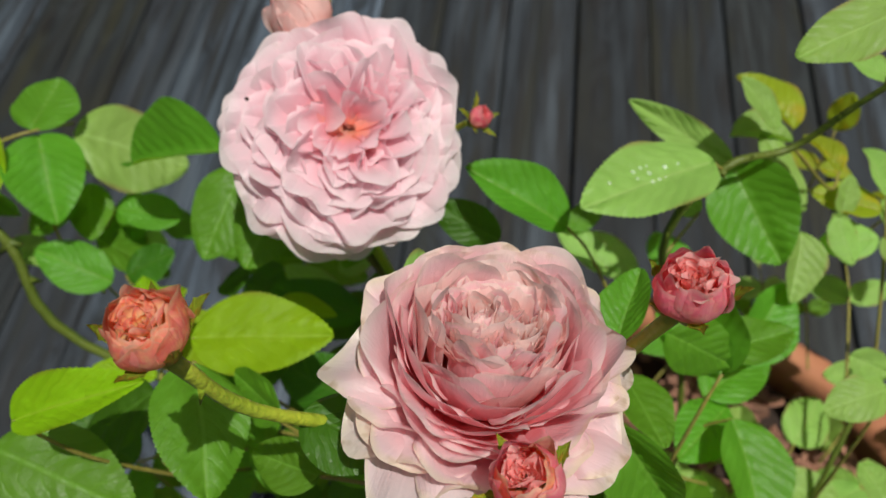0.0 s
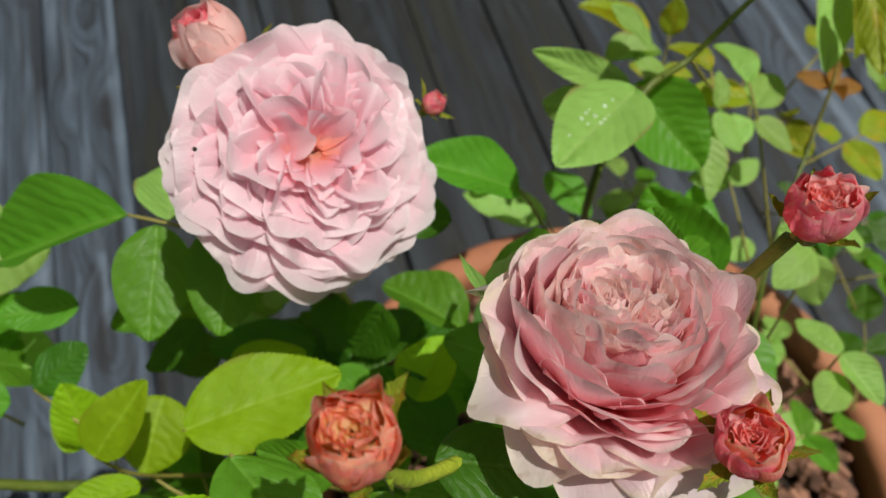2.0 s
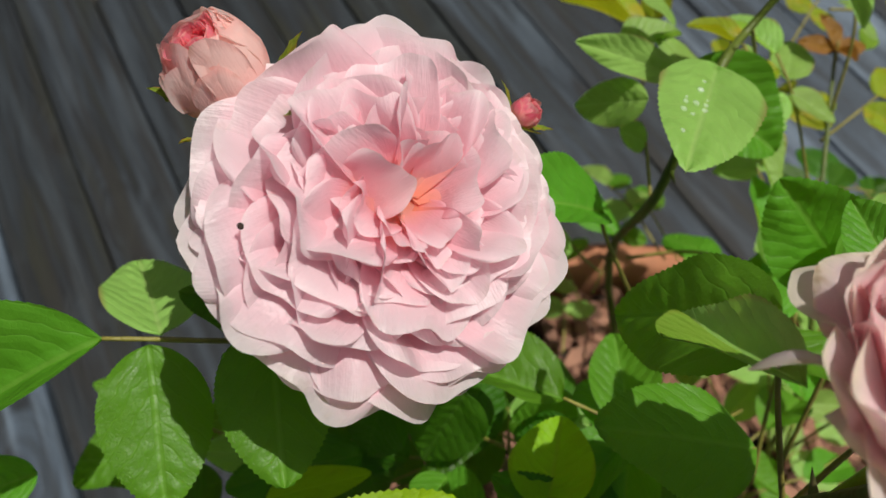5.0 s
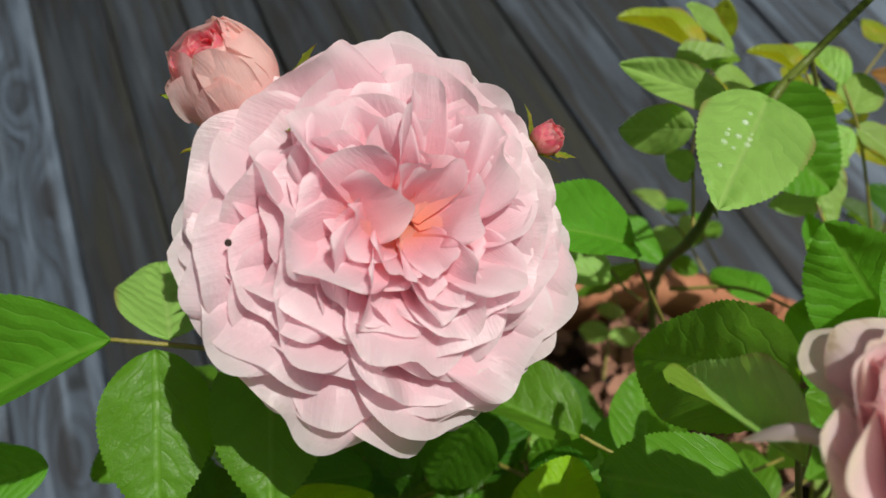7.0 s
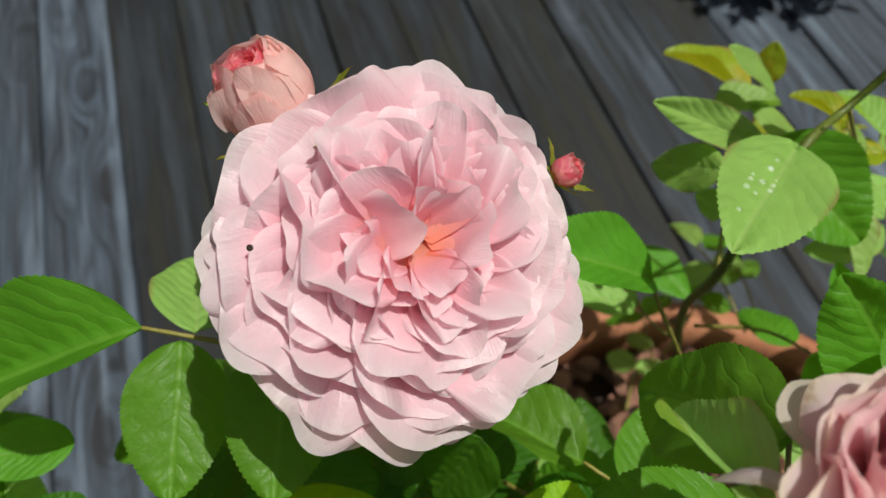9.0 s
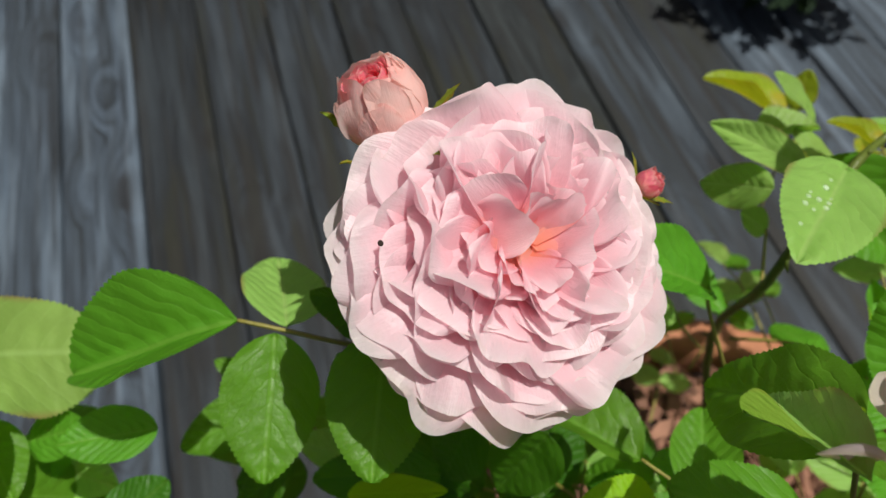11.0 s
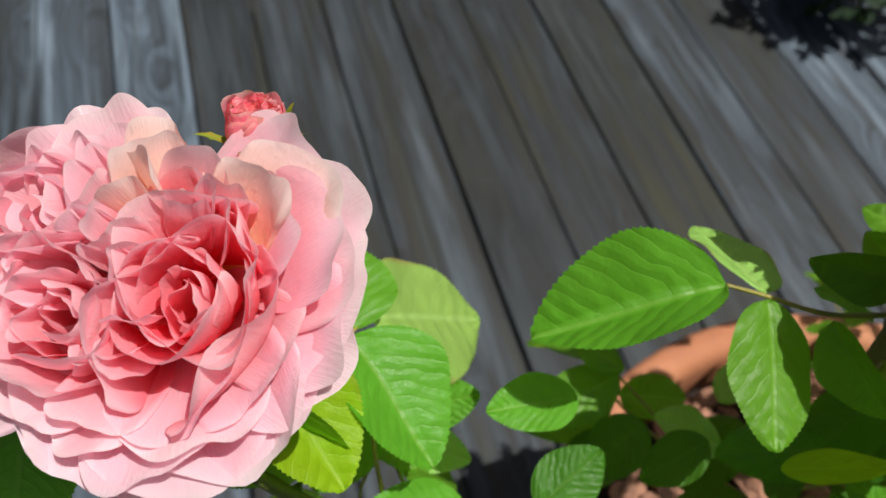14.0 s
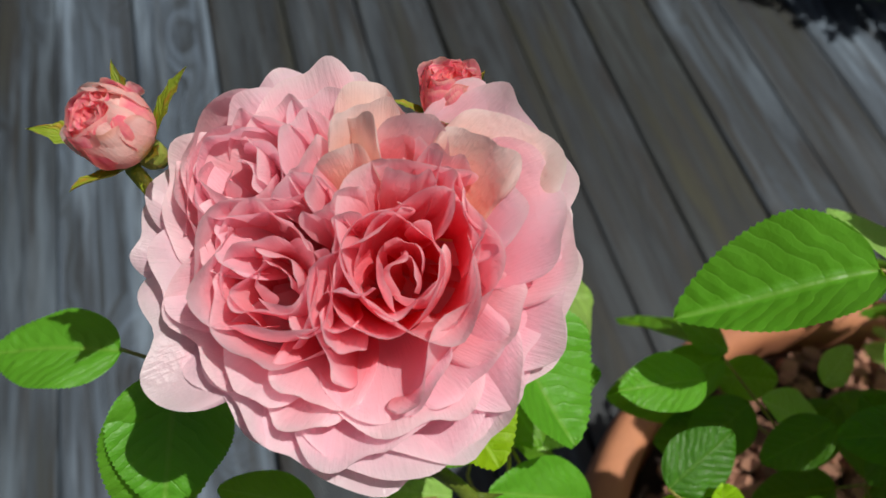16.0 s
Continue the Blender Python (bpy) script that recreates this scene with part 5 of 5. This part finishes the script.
compound_leaf([(-0.0600, 0.1700, 0.6600), (-0.0900, 0.1800, 0.7000), (-0.1451, 0.2045, 0.7241)], [
    (LEAF_PALE, 0, (-0.1451, 0.2045, 0.7241), (-0.1772, 0.2173, 0.7510), 0.0226, -1),
    (LEAF_PALE, 4, (-0.1459, 0.2182, 0.7446), (-0.1248, 0.2308, 0.7477), 0.0161, 19),
    (LEAF_DARK_SHADED, 2, (-0.1206, 0.1800, 0.7633), (-0.1691, 0.1897, 0.7800), 0.0275, 1)])
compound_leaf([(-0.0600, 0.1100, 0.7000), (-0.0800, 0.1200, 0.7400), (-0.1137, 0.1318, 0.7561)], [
    (LEAF_DARK_SHADED, 4, (-0.1137, 0.1318, 0.7561), (-0.1532, 0.1428, 0.7835), 0.0349, -38),
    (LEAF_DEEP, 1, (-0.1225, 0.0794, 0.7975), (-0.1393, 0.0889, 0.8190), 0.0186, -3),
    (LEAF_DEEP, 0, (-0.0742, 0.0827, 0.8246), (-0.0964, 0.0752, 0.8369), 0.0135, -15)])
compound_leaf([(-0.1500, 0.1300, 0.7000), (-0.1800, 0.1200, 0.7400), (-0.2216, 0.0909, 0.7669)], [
    (LEAF_DARK_SHADED, 2, (-0.2216, 0.0909, 0.7669), (-0.2492, 0.1081, 0.7955), 0.0312, 3),
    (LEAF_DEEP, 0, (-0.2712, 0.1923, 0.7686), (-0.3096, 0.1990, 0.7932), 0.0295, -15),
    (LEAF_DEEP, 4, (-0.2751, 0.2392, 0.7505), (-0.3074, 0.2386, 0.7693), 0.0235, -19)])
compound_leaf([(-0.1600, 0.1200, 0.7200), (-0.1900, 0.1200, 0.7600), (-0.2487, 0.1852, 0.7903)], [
    (LEAF_DARK_SHADED, 1, (-0.1410, 0.1617, 0.7877), (-0.1656, 0.1255, 0.7779), 0.0183, -13),
    (LEAF_DARK_SHADED, 4, (-0.2487, 0.1852, 0.7903), (-0.2205, 0.1965, 0.7987), 0.0236, 13),
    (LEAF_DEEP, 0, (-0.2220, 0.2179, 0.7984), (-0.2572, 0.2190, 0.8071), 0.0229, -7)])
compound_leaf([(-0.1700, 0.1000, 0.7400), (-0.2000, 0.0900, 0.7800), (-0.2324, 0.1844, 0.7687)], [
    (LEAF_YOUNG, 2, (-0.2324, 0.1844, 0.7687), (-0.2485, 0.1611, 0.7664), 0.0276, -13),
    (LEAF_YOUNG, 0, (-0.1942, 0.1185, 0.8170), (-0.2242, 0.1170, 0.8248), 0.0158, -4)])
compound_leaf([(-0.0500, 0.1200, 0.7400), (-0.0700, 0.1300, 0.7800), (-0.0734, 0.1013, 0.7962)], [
    (LEAF_DARK_SHADED, 1, (-0.0734, 0.1013, 0.7962), (-0.0887, 0.1354, 0.8239), 0.0264, 8),
    (LEAF_DARK_SHADED, 4, (-0.0754, 0.1828, 0.7367), (-0.0495, 0.2018, 0.7603), 0.0244, 19),
    (LEAF_DARK_SHADED, 2, (-0.1036, 0.1803, 0.7216), (-0.1287, 0.2065, 0.7443), 0.0297, -28)])
compound_leaf([(-0.2900, 0.2000, 0.7200), (-0.3100, 0.2200, 0.7400), (-0.2840, 0.2402, 0.7743)], [
    (LEAF_DEEP, 4, (-0.2840, 0.2402, 0.7743), (-0.2551, 0.2338, 0.7872), 0.0216, 17),
    (LEAF_PALE, 0, (-0.2987, 0.2492, 0.7413), (-0.2600, 0.2231, 0.7430), 0.0262, 10)])
compound_leaf([(-0.1200, 0.1900, 0.6600), (-0.1500, 0.2100, 0.7000), (-0.1839, 0.2419, 0.7445)], [
    (LEAF_DEEP, 0, (-0.1839, 0.2419, 0.7445), (-0.2312, 0.2325, 0.7421), 0.0256, -17),
    (LEAF_DARK_SHADED, 2, (-0.1814, 0.2178, 0.7049), (-0.2150, 0.2196, 0.7123), 0.0284, -31),
    (LEAF_DEEP, 4, (-0.1807, 0.2432, 0.7459), (-0.2049, 0.2597, 0.7646), 0.0162, -3)])
compound_leaf([(-0.0400, 0.1400, 0.6400), (-0.0600, 0.1600, 0.7000), (-0.0559, 0.1747, 0.7347)], [
    (LEAF_PALE, 1, (-0.0559, 0.1747, 0.7347), (-0.0288, 0.1521, 0.7367), 0.0210, 2),
    (LEAF_DEEP, 0, (-0.0221, 0.1511, 0.7251), (0.0060, 0.1440, 0.7374), 0.0183, 10),
    (LEAF_DEEP, 4, (0.0309, 0.1896, 0.7476), (0.0422, 0.1727, 0.7505), 0.0242, -3)])
compound_leaf([(-0.1000, 0.1700, 0.6600), (-0.1200, 0.1800, 0.7000), (-0.0839, 0.1758, 0.7064)], [
    (LEAF_DARK_SHADED, 2, (-0.0839, 0.1758, 0.7064), (-0.0524, 0.1935, 0.7356), 0.0304, 24),
    (LEAF_YOUNG, 0, (-0.1576, 0.1743, 0.7892), (-0.1221, 0.1623, 0.7997), 0.0131, 1)])
DEW_POSE = ((0.0503, 0.2169, 0.8519), (-0.0026, 0.1749, 0.8801), 0.0362, -6)


def dew_on(parent, pose_m, leaf, count, seed):
    """Small drops of water that sit on a leaflet."""
    rng = random.Random(seed)
    for _ in range(count):
        x, y = rng.gauss(0.10, 0.07), rng.gauss(0.46, 0.09)
        near = min(leaf.vertices, key=lambda q: (q.co.x - x) ** 2 + (q.co.y - y) ** 2).co
        r = rng.uniform(0.0005, 0.0013)
        prof = [(r * 1.02, -0.0002), (r * 1.05, r * 0.1), (r * 0.85, r * 0.45), (r * 0.45, r * 0.68), (0.0, r * 0.75)]
        n = pose_m.to_3x3().col[2].normalized()
        drop = child("dew_drop", lathe(prof, 12, WATER, "dew_drop"), parent, basis(pose_m @ near, n), "clear drop of water")
        drop.visible_shadow = False


def fill_leaves(count, seed, lo, hi, mats, least=0.032, most=0.048):
    """More leaves of the bush lower down, on short stalks that leave the canes."""
    rng = random.Random(seed)
    for _ in range(count):
        b = Vector([rng.uniform(p, q) for p, q in zip(lo, hi)])
        away = Vector((b.x - POT.x, b.y - POT.y, 0)).normalized() + Vector((rng.gauss(0, 0.7), rng.gauss(0, 0.7), rng.gauss(-0.1, 0.3)))
        away.normalize()
        start = b - away * 0.045 - Vector((0, 0, 0.02))
        end = b + away * 0.028
        side = away.cross(Vector((0, 0, 1))).normalized()
        lm = mats[rng.randrange(len(mats))]
        leaflets = []
        size = rng.uniform(least, most)
        for p, d, f in ((end, away, 1.0), (b, side * 0.9 + away * 0.4, 0.85), (b, -side * 0.9 + away * 0.4, 0.85)):
            d = d.normalized() + Vector((0, 0, rng.uniform(-0.45, 0.15)))
            leaflets.append((lm, rng.randrange(6), p, p + d.normalized() * size * f, size * f * rng.uniform(0.6, 0.72), rng.uniform(-25, 25)))
        compound_leaf([start, b, end], leaflets, r=0.0008)


dew_on(dew_leaf, leaf_pose(*DEW_POSE), leaf_shape(LEAF_PALE, 0), 12, 3)
# the dark leaves among these deepen the shade inside the bush by colour
fill_leaves(11, 77, (-0.17, 0.00, 0.62), (-0.02, 0.17, 0.79), [LEAF_DARK_SHADED, LEAF_DEEP])
fill_leaves(9, 78, (-0.02, 0.02, 0.56), (0.10, 0.14, 0.74), [LEAF_DEEP, LEAF_DARK_SHADED])
fill_leaves(6, 80, (-0.12, 0.09, 0.66), (-0.02, 0.18, 0.78), [LEAF_DARK_SHADED, LEAF_DEEP])
fill_leaves(9, 81, (-0.26, 0.02, 0.60), (-0.15, 0.13, 0.76), [LEAF_DEEP, LEAF_DARK_SHADED])
fill_leaves(7, 82, (0.04, 0.06, 0.55), (0.18, 0.18, 0.70), [LEAF_DEEP, LEAF_PALE])
fill_leaves(7, 84, (0.02, -0.02, 0.50), (0.20, 0.12, 0.64), [LEAF_DEEP, LEAF_PALE])
fill_leaves(7, 83, (0.14, 0.20, 0.64), (0.30, 0.34, 0.76), [LEAF_PALE, LEAF_YELLOW], 0.022, 0.032)
fill_leaves(5, 85, (0.04, 0.20, 0.50), (0.20, 0.33, 0.60), [LEAF_DEEP, LEAF_PALE], 0.026, 0.036)
# mostly out of view, added on the sun's side to shade the pot rim
fill_leaves(9, 86, (0.20, 0.10, 0.52), (0.35, 0.27, 0.62), [LEAF_DEEP, LEAF_DARK_SHADED], 0.030, 0.042)


# young red shoot at the end of the low stem, and yellowing leaves below it
compound_leaf([(0.228, 0.268, 0.714), (0.234, 0.276, 0.722)], [
    (LEAF_RED, 0, (0.232, 0.274, 0.718), (0.214, 0.288, 0.722), 0.012, -20),
    (LEAF_RED, 1, (0.232, 0.274, 0.718), (0.240, 0.298, 0.724), 0.012, 10),
    (LEAF_RED, 0, (0.232, 0.274, 0.718), (0.252, 0.268, 0.716), 0.012, 20),
    (LEAF_RED, 3, (0.232, 0.274, 0.718), (0.226, 0.256, 0.728), 0.010, 0)])
compound_leaf([(0.196, 0.235, 0.696), (0.215, 0.236, 0.704), (0.240, 0.240, 0.706)], [
    (LEAF_YELLOW, 1, (0.208, 0.240, 0.700), (0.186, 0.262, 0.706), 0.020, -20),
    (LEAF_YELLOW, 2, (0.240, 0.240, 0.706), (0.278, 0.252, 0.700), 0.024, 10),
    (LEAF_YELLOW, 0, (0.228, 0.238, 0.706), (0.232, 0.206, 0.708), 0.020, 10)])


# ---- a low potted shrub beyond the bush, its shade put into the leaf colour ----
def build_shrub():
    build_pot(Vector((0.98, 1.36, 0.0)), 0.13, 0.20, "small_terracotta_pot", "small terracotta pot standing on the deck")
    rng = random.Random(9)
    shrub = new("trailing_shrub")
    shrub.location = (0.98, 1.36, 0.18)
    tagged(shrub, "small-leaved green shrub, coloured dark as in shade, spilling from its pot", "shrub")
    verts, faces, uvs = [], [], []
    for _ in range(46):
        a = rng.uniform(3.6, 4.7) if rng.random() < 0.75 else rng.uniform(0, 6.28)
        reach = rng.uniform(0.14, 0.40)
        pts = [Vector((0, 0, 0)), Vector((math.cos(a) * reach * 0.4, math.sin(a) * reach * 0.4, rng.uniform(0.05, 0.14))), Vector((math.cos(a) * reach, math.sin(a) * reach, rng.uniform(-0.13, 0.04)))]
        child("branch", tube(pts, 0.003, 0.0012, WOODY, "branch", sides=5), shrub)
        for q in smooth_path(pts, 14)[3:]:
            for _ in range(3):
                d = Vector((rng.gauss(0, 1), rng.gauss(0, 1), rng.gauss(-0.2, 0.6))).normalized()
                s = d.cross(Vector((rng.gauss(0, 0.3), rng.gauss(0, 0.3), 1))).normalized()
                n = s.cross(d)
                ln, wd, k = rng.uniform(0.030, 0.055), rng.uniform(0.018, 0.030), len(verts)
                for u, w in ((0, 0.05), (0.3, 0.85), (0.6, 0.9), (0.85, 0.5), (1.0, 0.02)):
                    for v in (-1, 0, 1):
                        verts.append(q + d * ln * u + s * wd * 0.5 * w * v + n * (abs(v) * 0.003 - 0.008 * u * u))
                        uvs.append((0.5 + 0.5 * v * w, u))
                faces += grid_faces(4, 2, k)
    child("foliage", mesh_of("foliage", verts, faces, LEAF_FAR_SHADED, uvs), shrub)


build_shrub()
